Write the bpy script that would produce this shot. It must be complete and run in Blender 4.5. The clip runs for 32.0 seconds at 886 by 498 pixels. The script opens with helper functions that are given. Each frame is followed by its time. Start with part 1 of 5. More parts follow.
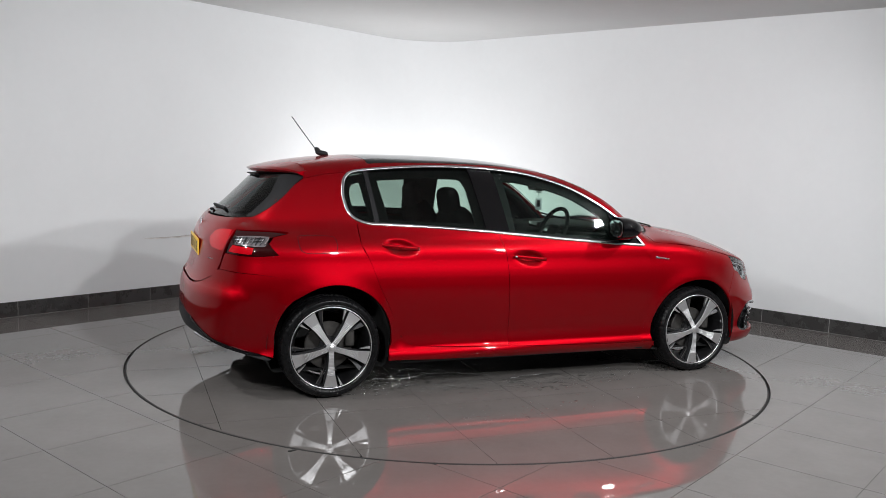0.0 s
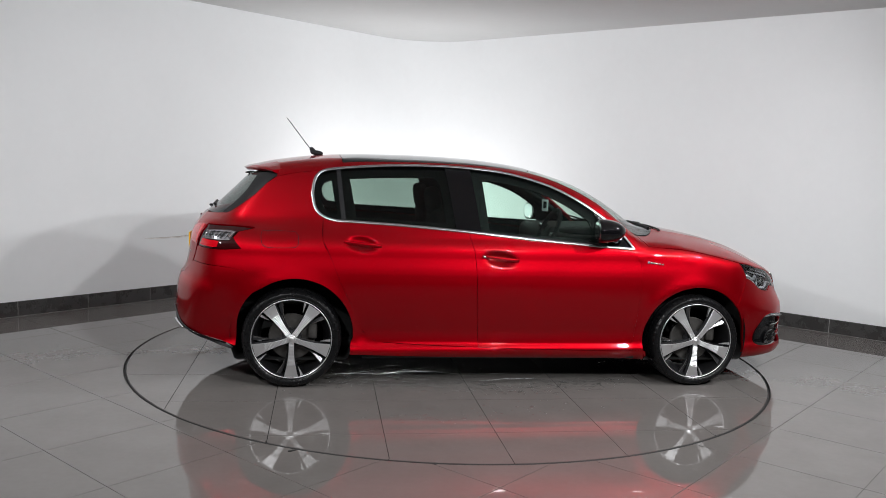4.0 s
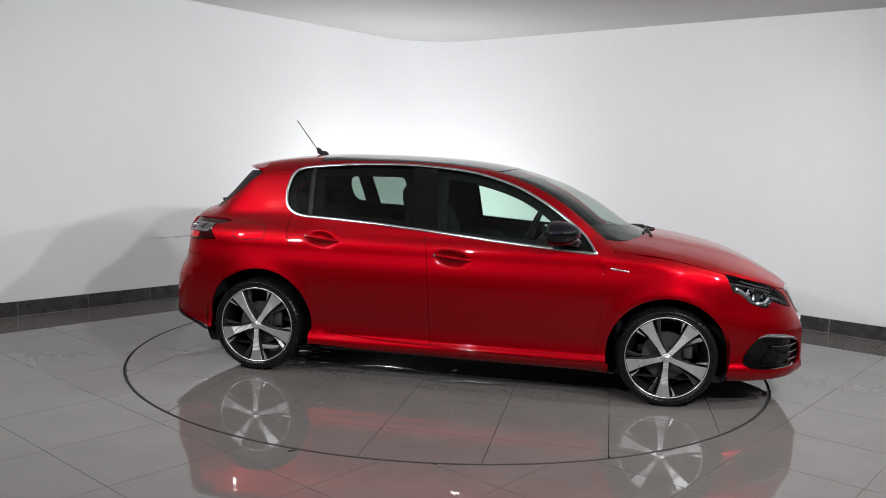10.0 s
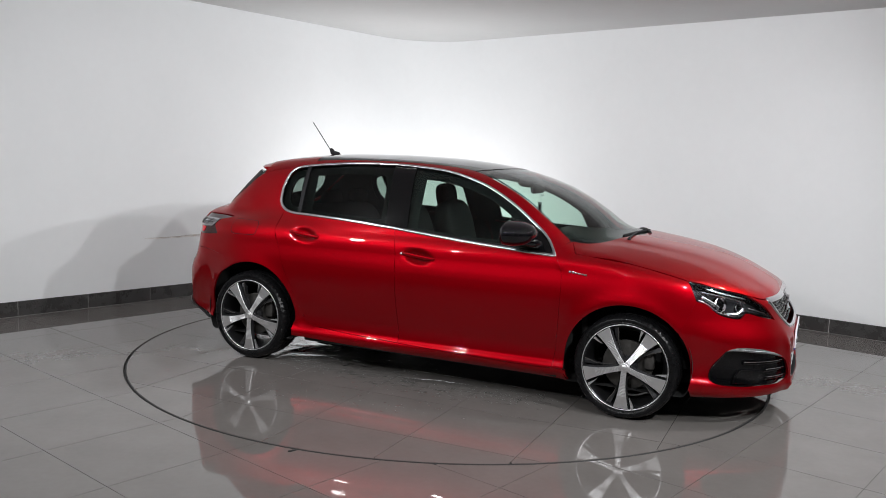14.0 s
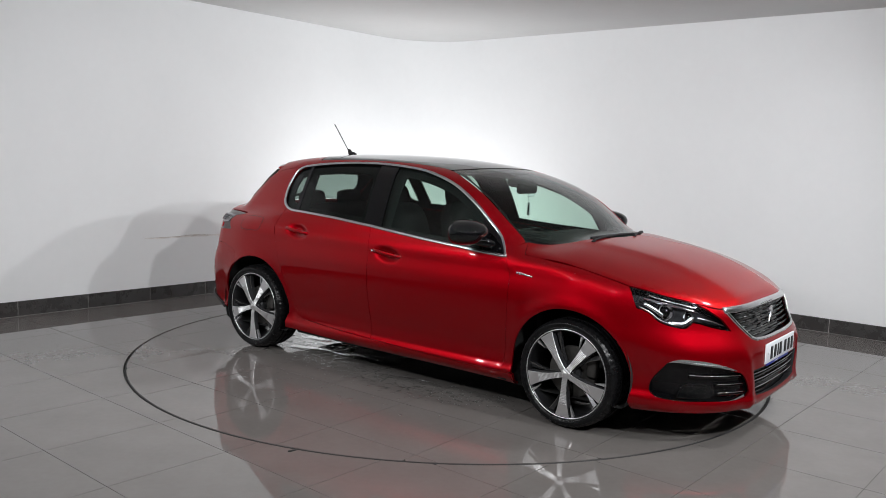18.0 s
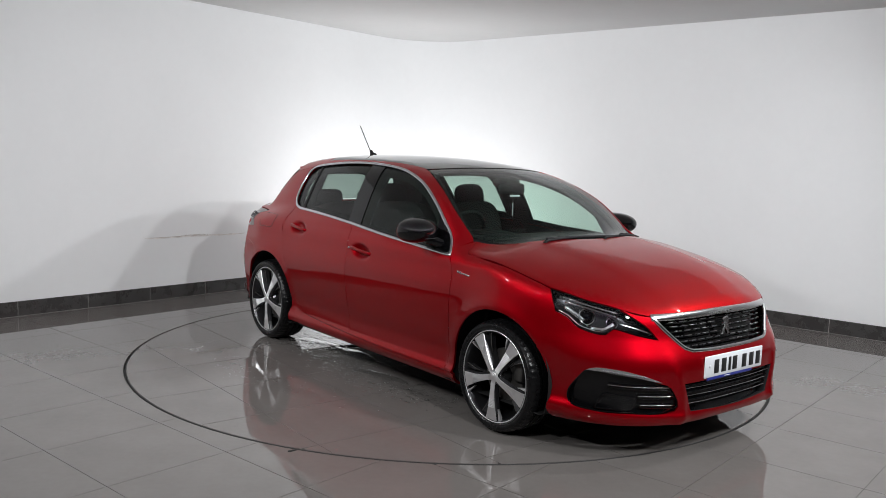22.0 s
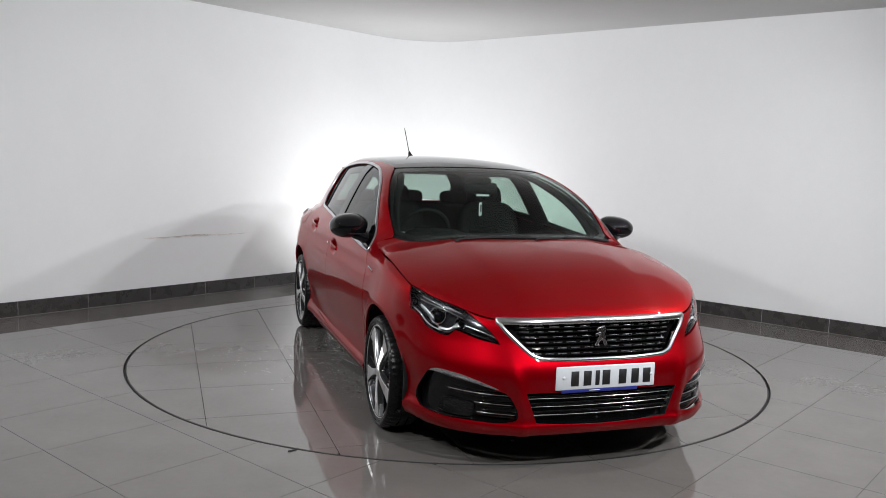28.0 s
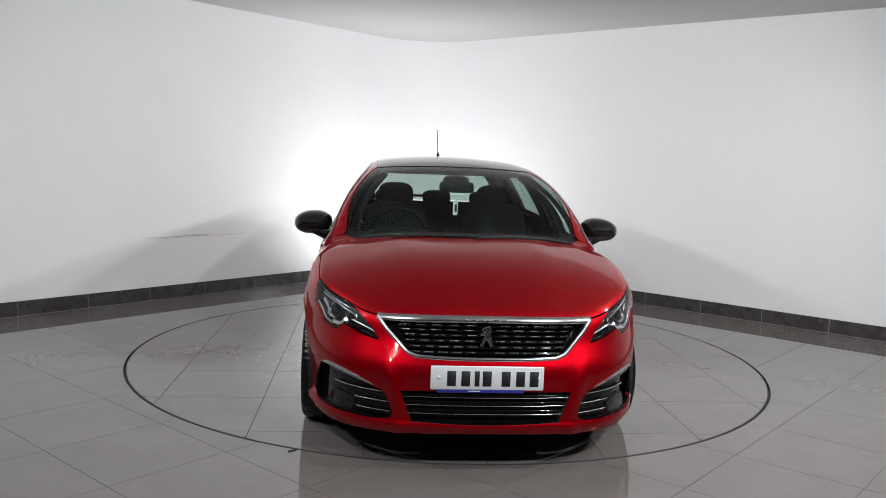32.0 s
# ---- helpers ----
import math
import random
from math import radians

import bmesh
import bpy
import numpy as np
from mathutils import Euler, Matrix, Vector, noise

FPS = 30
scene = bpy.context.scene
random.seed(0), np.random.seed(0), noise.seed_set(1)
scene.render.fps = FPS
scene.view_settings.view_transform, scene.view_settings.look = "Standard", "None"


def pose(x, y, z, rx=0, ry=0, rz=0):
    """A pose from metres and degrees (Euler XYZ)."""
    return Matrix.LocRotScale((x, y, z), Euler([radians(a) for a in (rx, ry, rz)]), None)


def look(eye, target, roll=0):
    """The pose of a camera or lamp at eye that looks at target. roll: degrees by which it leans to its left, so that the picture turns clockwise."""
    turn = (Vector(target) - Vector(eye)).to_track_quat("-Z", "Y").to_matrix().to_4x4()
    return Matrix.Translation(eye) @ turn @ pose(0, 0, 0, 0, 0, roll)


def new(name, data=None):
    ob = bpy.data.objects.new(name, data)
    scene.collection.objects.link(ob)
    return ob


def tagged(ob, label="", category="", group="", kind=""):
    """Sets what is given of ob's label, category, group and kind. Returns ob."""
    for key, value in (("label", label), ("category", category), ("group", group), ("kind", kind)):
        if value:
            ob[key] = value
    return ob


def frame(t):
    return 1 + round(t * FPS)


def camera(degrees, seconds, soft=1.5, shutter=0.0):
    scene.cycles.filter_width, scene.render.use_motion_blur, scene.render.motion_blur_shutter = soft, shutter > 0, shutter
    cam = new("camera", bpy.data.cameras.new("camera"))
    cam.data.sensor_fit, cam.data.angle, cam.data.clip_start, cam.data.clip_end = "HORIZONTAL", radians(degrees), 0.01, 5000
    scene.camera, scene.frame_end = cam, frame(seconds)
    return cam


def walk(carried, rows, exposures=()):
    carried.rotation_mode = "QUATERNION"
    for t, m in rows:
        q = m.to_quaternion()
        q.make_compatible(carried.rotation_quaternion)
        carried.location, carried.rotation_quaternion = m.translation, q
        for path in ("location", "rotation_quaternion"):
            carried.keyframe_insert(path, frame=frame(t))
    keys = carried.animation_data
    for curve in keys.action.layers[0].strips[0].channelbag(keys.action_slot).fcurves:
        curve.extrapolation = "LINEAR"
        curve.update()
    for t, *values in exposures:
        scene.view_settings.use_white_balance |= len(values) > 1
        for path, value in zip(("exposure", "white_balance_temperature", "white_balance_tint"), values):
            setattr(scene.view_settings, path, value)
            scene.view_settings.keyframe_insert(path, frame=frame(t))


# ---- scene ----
# ---- camera: it stands still beside the turntable ----
cam = camera(56.49, 32.0, soft=.25)
EYE = Vector((0.0, -6.042, 1.456))
AIM = Vector((math.sin(radians(-.535)) * math.cos(radians(6.415)), math.cos(radians(-.535)) * math.cos(radians(6.415)), -math.sin(radians(6.415))))
STAND = look(EYE, EYE + AIM, 2.045)
walk(cam, [(0.0, STAND), (32.0, STAND)], exposures=[(0.0, 0.0), (32.0, 0.0)])

# turn of the turntable and of the car on it: seconds, degrees
TURN = [(0, 22.25), (1, 18.97), (2, 15.59), (3, 12.21), (4, 8.9), (5, 5.6), (6, 2.33), (7, -.86), (8, -4.14), (9, -7.45), (10, -10.74), (11, -14.05), (12, -17.40),
        (13, -20.77), (14, -24.12), (15, -27.44), (16, -30.75), (17, -34.03), (18, -37.32), (19, -40.65), (20, -43.95), (21, -47.24), (22, -50.53), (23, -53.85), (24, -57.17),
        (25, -60.46), (26, -63.76), (27, -67.2), (28, -70.66), (29, -74.15), (30, -77.61), (31, -81.04), (32, -84.47)]

# ---- light ----
world = bpy.data.worlds.new("room_air")
world.use_nodes = True
world.node_tree.nodes["Background"].inputs[0].default_value = (.9, .95, 1, 1)
world.node_tree.nodes["Background"].inputs[1].default_value = .02
scene.world = world
CEIL = 2.835


def area_light(name, at, to, size, watts, colour=(1, .97, .94), spread=180):
    lamp = bpy.data.lights.new(name, "AREA")
    lamp.shape, lamp.size, lamp.energy, lamp.color, lamp.spread = "DISK", size, watts, colour, radians(spread)
    ob = new(name, lamp)
    ob.matrix_world = look(at, to)
    return ob


# a floodlight on the floor in the corner behind the car, turned up at the walls, with some spill all round
area_light("corner_flood", (-.54, 2.62, .30), (-.54, 3.75, 1.75), .34, 26.5, (1, 1, 1))
spill = bpy.data.lights.new("flood_spill", "POINT")
spill.energy, spill.shadow_soft_size = 9, .10
new("flood_spill", spill).location = (-.54, 2.62, .42)
# ceiling spotlights around the turntable
SPOTS = [(3.2, -1.3, 36), (3.1, -3.1, 47), (1.9, -4.5, 53), (-1.3, -4.7, 28), (-2.9, -3.5, 25), (-3.0, -1.9, 23)]
for sx, sy, watts in SPOTS:
    area_light("ceiling_spot_light", (sx, sy, CEIL - .06), (sx * .25, sy * .25 + .5, .6), .15, watts, (.97, .985, 1), 140)

# ---- materials ----
def material(name, colour, rough=.5, metal=0.0, coat=0.0, coat_rough=.03, noise_amount=.0, noise_scale=20, bump=0.0, bump_scale=200, trans=0.0, ior=1.45, emit=None, emit_strength=0, rough_noise=0.0, alpha=1.0, spec=.5, tint=None):
    m = bpy.data.materials.new(name)
    m.use_nodes = True
    nt = m.node_tree
    b = nt.nodes["Principled BSDF"]
    b.inputs["Base Color"].default_value = (*colour, 1)
    b.inputs["Roughness"].default_value = rough
    b.inputs["Metallic"].default_value = metal
    b.inputs["IOR"].default_value = ior
    b.inputs["Coat Weight"].default_value = coat
    b.inputs["Coat Roughness"].default_value = coat_rough
    b.inputs["Transmission Weight"].default_value = trans
    b.inputs["Alpha"].default_value = alpha
    b.inputs["Specular IOR Level"].default_value = spec
    if tint:
        b.inputs["Specular Tint"].default_value = (*tint, 1)
    if emit:
        b.inputs["Emission Color"].default_value = (*emit, 1)
        b.inputs["Emission Strength"].default_value = emit_strength
    co = nt.nodes.new("ShaderNodeTexCoord")
    if noise_amount or rough_noise:
        n1 = nt.nodes.new("ShaderNodeTexNoise")
        n1.inputs["Scale"].default_value, n1.inputs["Detail"].default_value = noise_scale, 6
        nt.links.new(co.outputs["Object"], n1.inputs["Vector"])
        n2 = nt.nodes.new("ShaderNodeTexNoise")
        n2.inputs["Scale"].default_value, n2.inputs["Detail"].default_value = noise_scale * 9, 3
        nt.links.new(co.outputs["Object"], n2.inputs["Vector"])
        mx = nt.nodes.new("ShaderNodeMath")
        mx.operation = "MULTIPLY_ADD"
        nt.links.new(n2.outputs[0], mx.inputs[0])
        mx.inputs[1].default_value = .4
        nt.links.new(n1.outputs[0], mx.inputs[2])
        if noise_amount:
            hs = nt.nodes.new("ShaderNodeMapRange")
            hs.inputs[1].default_value, hs.inputs[2].default_value = .35, 1.05
            hs.inputs[3].default_value, hs.inputs[4].default_value = 1 - noise_amount, 1 + noise_amount
            nt.links.new(mx.outputs[0], hs.inputs[0])
            vm = nt.nodes.new("ShaderNodeVectorMath")
            vm.operation = "SCALE"
            vm.inputs[0].default_value = colour
            nt.links.new(hs.outputs[0], vm.inputs["Scale"])
            nt.links.new(vm.outputs[0], b.inputs["Base Color"])
        if rough_noise:
            hr = nt.nodes.new("ShaderNodeMapRange")
            hr.inputs[1].default_value, hr.inputs[2].default_value = .35, 1.05
            hr.inputs[3].default_value, hr.inputs[4].default_value = max(0, rough - rough_noise), rough + rough_noise
            nt.links.new(mx.outputs[0], hr.inputs[0])
            nt.links.new(hr.outputs[0], b.inputs["Roughness"])
    if bump:
        n3 = nt.nodes.new("ShaderNodeTexNoise")
        n3.inputs["Scale"].default_value, n3.inputs["Detail"].default_value = bump_scale, 4
        nt.links.new(co.outputs["Object"], n3.inputs["Vector"])
        bp = nt.nodes.new("ShaderNodeBump")
        bp.inputs["Strength"].default_value, bp.inputs["Distance"].default_value = bump, .002
        nt.links.new(n3.outputs[0], bp.inputs["Height"])
        nt.links.new(bp.outputs[0], b.inputs["Normal"])
    return m


PAINT = material("red_pearl_paint", (.285, .0004, .0045), rough=.445, metal=.77, coat=.85, coat_rough=.006, noise_amount=.10, noise_scale=900, spec=.3, tint=(1, .02, .05))
BLACK_GLOSS = material("gloss_black_plastic", (.003, .003, .0035), rough=.025, rough_noise=.01, noise_scale=30)
ROOF_GLASS = material("black_roof_glass", (.004, .004, .005), rough=.02, rough_noise=.01, noise_scale=20)
BLACK_MATT = material("matt_black_plastic", (.009, .009, .010), rough=.55, noise_amount=.15, noise_scale=60, bump=.1, bump_scale=900, spec=.25)
DARK = material("dark_underside", (.010, .010, .010), rough=.8, noise_amount=.3, noise_scale=15)
CHROME = material("chrome", (.78, .78, .80), rough=.07, metal=1, rough_noise=.03, noise_scale=40)
BAR_CHROME = material("brushed_chrome", (.80, .80, .82), rough=.17, metal=1, rough_noise=.04, noise_scale=40)
GRILLE_GREY = material("grey_chrome_dash", (.26, .26, .27), rough=.28, metal=1, rough_noise=.05, noise_scale=40)
SATIN = material("satin_chrome", (.62, .62, .64), rough=.24, metal=1, rough_noise=.05, noise_scale=40)
RUBBER = material("tyre_rubber", (.005, .005, .0055), rough=.30, noise_amount=.25, noise_scale=40, bump=.15, bump_scale=400, rough_noise=.10, spec=.30)
ALLOY = material("machined_alloy", (.84, .84, .85), rough=.37, metal=.95, rough_noise=.06, noise_scale=60)
ALLOY_DARK = material("dark_grey_alloy", (.045, .045, .048), rough=.2, metal=.4, coat=.6, noise_amount=.1, noise_scale=30)
LAMP_GREY = material("lamp_dark_grey", (.070, .070, .075), rough=.20, metal=.6, noise_amount=.1, noise_scale=50)
ALLOY_MID = material("grey_alloy_barrel", (.045, .045, .048), rough=.28, metal=.85, noise_amount=.1, noise_scale=30)
DISC_METAL = material("brake_disc_metal", (.10, .095, .09), rough=.5, metal=.7, noise_amount=.3, noise_scale=25)


def pane(name, tint, gloss_rough=.0, reflect=.042):
    """A thin clear sheet: it tints what is seen through it and mirrors by its angle."""
    m = bpy.data.materials.new(name)
    m.use_nodes = True
    nt = m.node_tree
    nt.nodes.remove(nt.nodes["Principled BSDF"])
    tr, gl, fr, pw, ad, mx = (nt.nodes.new("ShaderNode" + k) for k in ("BsdfTransparent", "BsdfGlossy", "LayerWeight", "Math", "Math", "MixShader"))
    tr.inputs[0].default_value = (*tint, 1)
    gl.inputs["Roughness"].default_value = gloss_rough
    fr.inputs[0].default_value = .5
    pw.operation, ad.operation = "POWER", "MULTIPLY_ADD"
    pw.inputs[1].default_value = 5
    ad.inputs[1].default_value, ad.inputs[2].default_value = .93, reflect
    nt.links.new(fr.outputs["Facing"], pw.inputs[0])
    nt.links.new(pw.outputs[0], ad.inputs[0])
    nt.links.new(ad.outputs[0], mx.inputs[0])
    nt.links.new(tr.outputs[0], mx.inputs[1])
    nt.links.new(gl.outputs[0], mx.inputs[2])
    nt.links.new(mx.outputs[0], nt.nodes["Material Output"].inputs[0])
    return m


GLASS_FRONT = pane("green_tinted_glass", (.72, .86, .79))
GLASS_DARK = pane("privacy_glass", (.40, .48, .44))
GLASS_REAR = pane("rear_privacy_glass", (.36, .41, .39), .02)
GLASS_CLEAR = pane("clear_lens", (.93, .95, .96))
LED_STRIP = material("frosted_led_strip", (.55, .55, .56), rough=.24, metal=.85, coat=.8, noise_amount=.1, noise_scale=90)
INDICATOR = material("clear_ribbed_lens", (.42, .42, .44), rough=.16, metal=.8, coat=.6, noise_amount=.5, noise_scale=70)
SMOKED = material("smoked_red_lens", (.022, .0015, .002), rough=.06, coat=.5, noise_amount=.1, noise_scale=60)
RED_LENS = material("red_lens", (.46, .002, .008), rough=.12, coat=.6, spec=.4, noise_amount=.1, noise_scale=60)
CLOTH = material("dark_seat_cloth", (.009, .009, .0095), rough=.85, spec=.15, noise_amount=.3, noise_scale=120, bump=.4, bump_scale=700)
CABIN = material("dark_cabin_plastic", (.0055, .006, .0065), rough=.6, spec=.15, noise_amount=.2, noise_scale=50, bump=.15, bump_scale=600)
LINING = material("grey_headlining", (.10, .10, .10), rough=.9, noise_amount=.1, noise_scale=90, bump=.2, bump_scale=900)
WHITE_PLATE = material("white_plate", (.60, .62, .65), rough=.35, noise_amount=.04, noise_scale=40)
YELLOW_PLATE = material("yellow_plate", (.72, .45, .02), rough=.35, noise_amount=.04, noise_scale=40)
INK = material("black_ink", (.012, .012, .013), rough=.5)
BLUE = material("blue_strip", (.02, .03, .22), rough=.4)
WALL = material("white_wall_paint", (.81, .82, .83), rough=.62, noise_amount=.025, noise_scale=1.6, bump=.12, bump_scale=90)
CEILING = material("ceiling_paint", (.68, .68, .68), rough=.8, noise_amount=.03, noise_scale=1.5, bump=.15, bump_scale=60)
SKIRT = material("anthracite_tile", (.055, .053, .052), rough=.28, noise_amount=.18, noise_scale=9, rough_noise=.06)
GROUT = material("pale_grout", (.34, .33, .32), rough=.9, noise_amount=.2, noise_scale=30)
TILE = material("grey_porcelain", (.142, .131, .125), rough=.022, noise_amount=.10, noise_scale=3.2, rough_noise=.012, ior=1.46)
FLOOR_GROUT = material("grey_floor_grout", (.085, .081, .078), rough=.95, noise_amount=.35, noise_scale=14, spec=.1)
GAP = material("dark_joint", (.018, .017, .017), rough=.7, noise_amount=.3, noise_scale=30)
# near-black so that the car's paint mirrors a dark room
BACK = material("near_black_unseen_wall", (.025, .025, .025), rough=.8, noise_amount=.05, noise_scale=2)


PAINT.node_tree.nodes["Principled BSDF"].inputs["Coat IOR"].default_value = 1.42


# ---- mesh helpers ----
def mesh_of(name, verts, faces, mat, norms=None, smooth=True):
    me = bpy.data.meshes.new(name)
    me.from_pydata([tuple(v) for v in verts], [], [tuple(int(i) for i in f) for f in faces])
    me.materials.append(mat)
    if smooth:
        me.polygons.foreach_set("use_smooth", [True] * len(me.polygons))
    if norms is not None:
        me.normals_split_custom_set_from_vertices([tuple(n) for n in norms])
    me.update()
    return me


def part(name, me, mat, parent, label=""):
    """Links a bmesh or a mesh as one object under a thing or a part."""
    if isinstance(me, bmesh.types.BMesh):
        bm, me = me, bpy.data.meshes.new(name)
        bm.to_mesh(me)
        bm.free()
        me.materials.append(mat)
    ob = new(name, me)
    ob.parent = parent
    if label:
        ob["label"] = label
    return ob


def thing(name, label, category, group="", kind=""):
    ob = new(name)
    ob.empty_display_size = .1
    return tagged(ob, label, category, group, kind)


def bm_box(cx, cy, cz, sx, sy, sz, bevel=.0, segs=2, bm=None, m=None):
    bm = bm or bmesh.new()
    mat4 = Matrix.Translation((cx, cy, cz)) @ Matrix.Diagonal((sx, sy, sz, 1))
    if m is not None:
        mat4 = m @ mat4
    r = bmesh.ops.create_cube(bm, size=1, matrix=mat4)
    if bevel:
        es = list({e for v in r["verts"] for e in v.link_edges})
        bmesh.ops.bevel(bm, geom=es, offset=bevel, segments=segs, profile=.5, affect="EDGES", clamp_overlap=True)
    for f in bm.faces:
        f.smooth = True
    return bm


def lathe(profile, n=64, axis="y", centre=(0, 0, 0)):
    """A ring-shaped mesh from (radius, offset) pairs turned about an axis."""
    verts, faces, k = [], [], len(profile)
    for i in range(n):
        a = 2 * math.pi * i / n
        for r, o in profile:
            p = (r * math.cos(a), o, r * math.sin(a)) if axis == "y" else (r * math.cos(a), r * math.sin(a), o)
            verts.append((p[0] + centre[0], p[1] + centre[1], p[2] + centre[2]))
    for i in range(n):
        j = (i + 1) % n
        for t in range(k - 1):
            q = (i * k + t, i * k + t + 1, j * k + t + 1, j * k + t)
            faces.append(q if axis == "y" else q[::-1])
    return verts, faces


def smooth_path(pts, step=.02, closed=False):
    """Points along a smooth curve through pts."""
    p = np.array(pts, float)
    n = len(p)
    out = []
    for i in range(n if closed else n - 1):
        a, b, c, d = (p[(i + k) % n] if closed else p[min(max(i + k, 0), n - 1)] for k in (-1, 0, 1, 2))
        m = max(1, int(np.linalg.norm(c - b) / step))
        for t in np.linspace(0, 1, m, endpoint=False):
            out.append(.5 * (2 * b + (c - a) * t + (2 * a - 5 * b + 4 * c - d) * t * t + (3 * b - a - 3 * c + d) * t ** 3))
    if not closed:
        out.append(p[-1])
    return out


def outline(*runs, step=.025):
    """One closed outline: each run is smoothed, with corners between the runs."""
    out = []
    for r in runs:
        q = smooth_path(r, step)
        if out and np.linalg.norm(np.array(out[-1]) - q[0]) < .003:
            q = q[1:]
        out += q
    if np.linalg.norm(np.array(out[0]) - out[-1]) < .003:
        out.pop()
    return out

def curve(pts):
    """A smooth function through (x, value) knots, flat beyond the ends."""
    xs = np.array([p[0] for p in pts], float)
    ys = np.array([p[1] for p in pts], float)
    h, d = np.diff(xs), np.diff(ys) / np.diff(xs)
    m = np.zeros(len(xs))
    for i in range(1, len(xs) - 1):
        if d[i - 1] * d[i] > 0:
            w1, w2 = 2 * h[i] + h[i - 1], h[i] + 2 * h[i - 1]
            m[i] = (w1 + w2) / (w1 / d[i - 1] + w2 / d[i])
    m[0], m[-1] = d[0], d[-1]

    def f(x):
        x = np.clip(x, xs[0], xs[-1])
        i = np.clip(np.searchsorted(xs, x) - 1, 0, len(xs) - 2)
        t = (x - xs[i]) / h[i]
        return ((1 + 2 * t) * (1 - t) ** 2 * ys[i] + t * (1 - t) ** 2 * h[i] * m[i]
                + t * t * (3 - 2 * t) * ys[i + 1] + t * t * (t - 1) * h[i] * m[i + 1])
    return f


# the car's own axes: x forward from the rear axle, y to its left, z up
side_z = curve([(.10, .76), (.165, .830), (.20, .872), (.245, .880), (.285, .860), (.34, .8570), (.44, .8730), (.53, .8855), (.60, .8920), (.66, .8935), (.71, .8915), (.75, .8860), (.79, .8770), (.82, .8705), (.845, .8670), (.865, .8635), (.885, .8570), (.91, .8450), (.94, .824), (1.0, .765), (1.06, .70)])
side_x = curve([(-.80, -.17), (-.60, -.085), (-.40, -.035), (-.10, .0), (.40, -.004), (1.2, 0), (2.0, -.006), (2.33, -.012), (2.62, .000), (2.85, -.026), (3.05, -.06), (3.3, -.15), (3.5, -.25)])
bonnet_x = curve([(-.9, 1.06), (-.25, 1.065), (.2, 1.12), (.8, 1.14), (1.6, 1.12), (2.0, 1.075), (2.15, 1.04), (2.24, 1.019), (2.3, 1.006), (2.5, .995), (2.64, .977), (2.83, .946), (3.03, .895), (3.18, .835), (3.30, .772), (3.38, .728), (3.5, .64)])
bonnet_drop = curve([(-.9, .10), (1.8, .09), (2.2, .078), (2.45, .078), (2.7, .088), (2.95, .098), (3.2, .11), (3.5, .12)])
nose_z = curve([(.10, 3.40), (.16, 3.455), (.20, 3.490), (.225, 3.504), (.255, 3.494), (.30, 3.492), (.40, 3.492), (.46, 3.492), (.51, 3.484), (.55, 3.464), (.62, 3.428), (.72, 3.40), (.80, 3.37)])
tail_z = curve([(.15, -.60), (.22, -.70), (.31, -.775), (.38, -.79), (.50, -.788), (.60, -.778), (.635, -.766), (.66, -.744), (.70, -.727), (.79, -.708), (.91, -.692), (.98, -.655), (1.06, -.60)])
roof_x = curve([(-.45, 1.318), (-.30, 1.358), (-.13, 1.398), (.114, 1.432), (.44, 1.453), (.77, 1.455), (1.1, 1.447), (1.35, 1.428), (1.6, 1.392), (1.9, 1.32)])
cabin_x = curve([(-.6, .65), (-.3, .71), (0, .752), (.3, .778), (.7, .806), (1.2, .818), (1.7, .818), (2.0, .808), (2.2, .788), (2.5, .75)])
screen_z = curve([(.90, 2.58), (.95, 2.50), (1.0, 2.425), (1.06, 2.345), (1.19, 2.145), (1.30, 1.918), (1.372, 1.70), (1.42, 1.50)])
cabin_foot = curve([(-.8, .93), (.0, .965), (1.90, .965), (2.12, .935), (2.24, .84), (2.5, .80)])
hatch_z = curve([(.95, -.66), (1.07, -.565), (1.18, -.455), (1.30, -.335), (1.42, -.20)])


def smax(a, b, k):
    return np.maximum(a, b) + np.maximum(k - np.abs(a - b), 0) ** 2 / (4 * k)


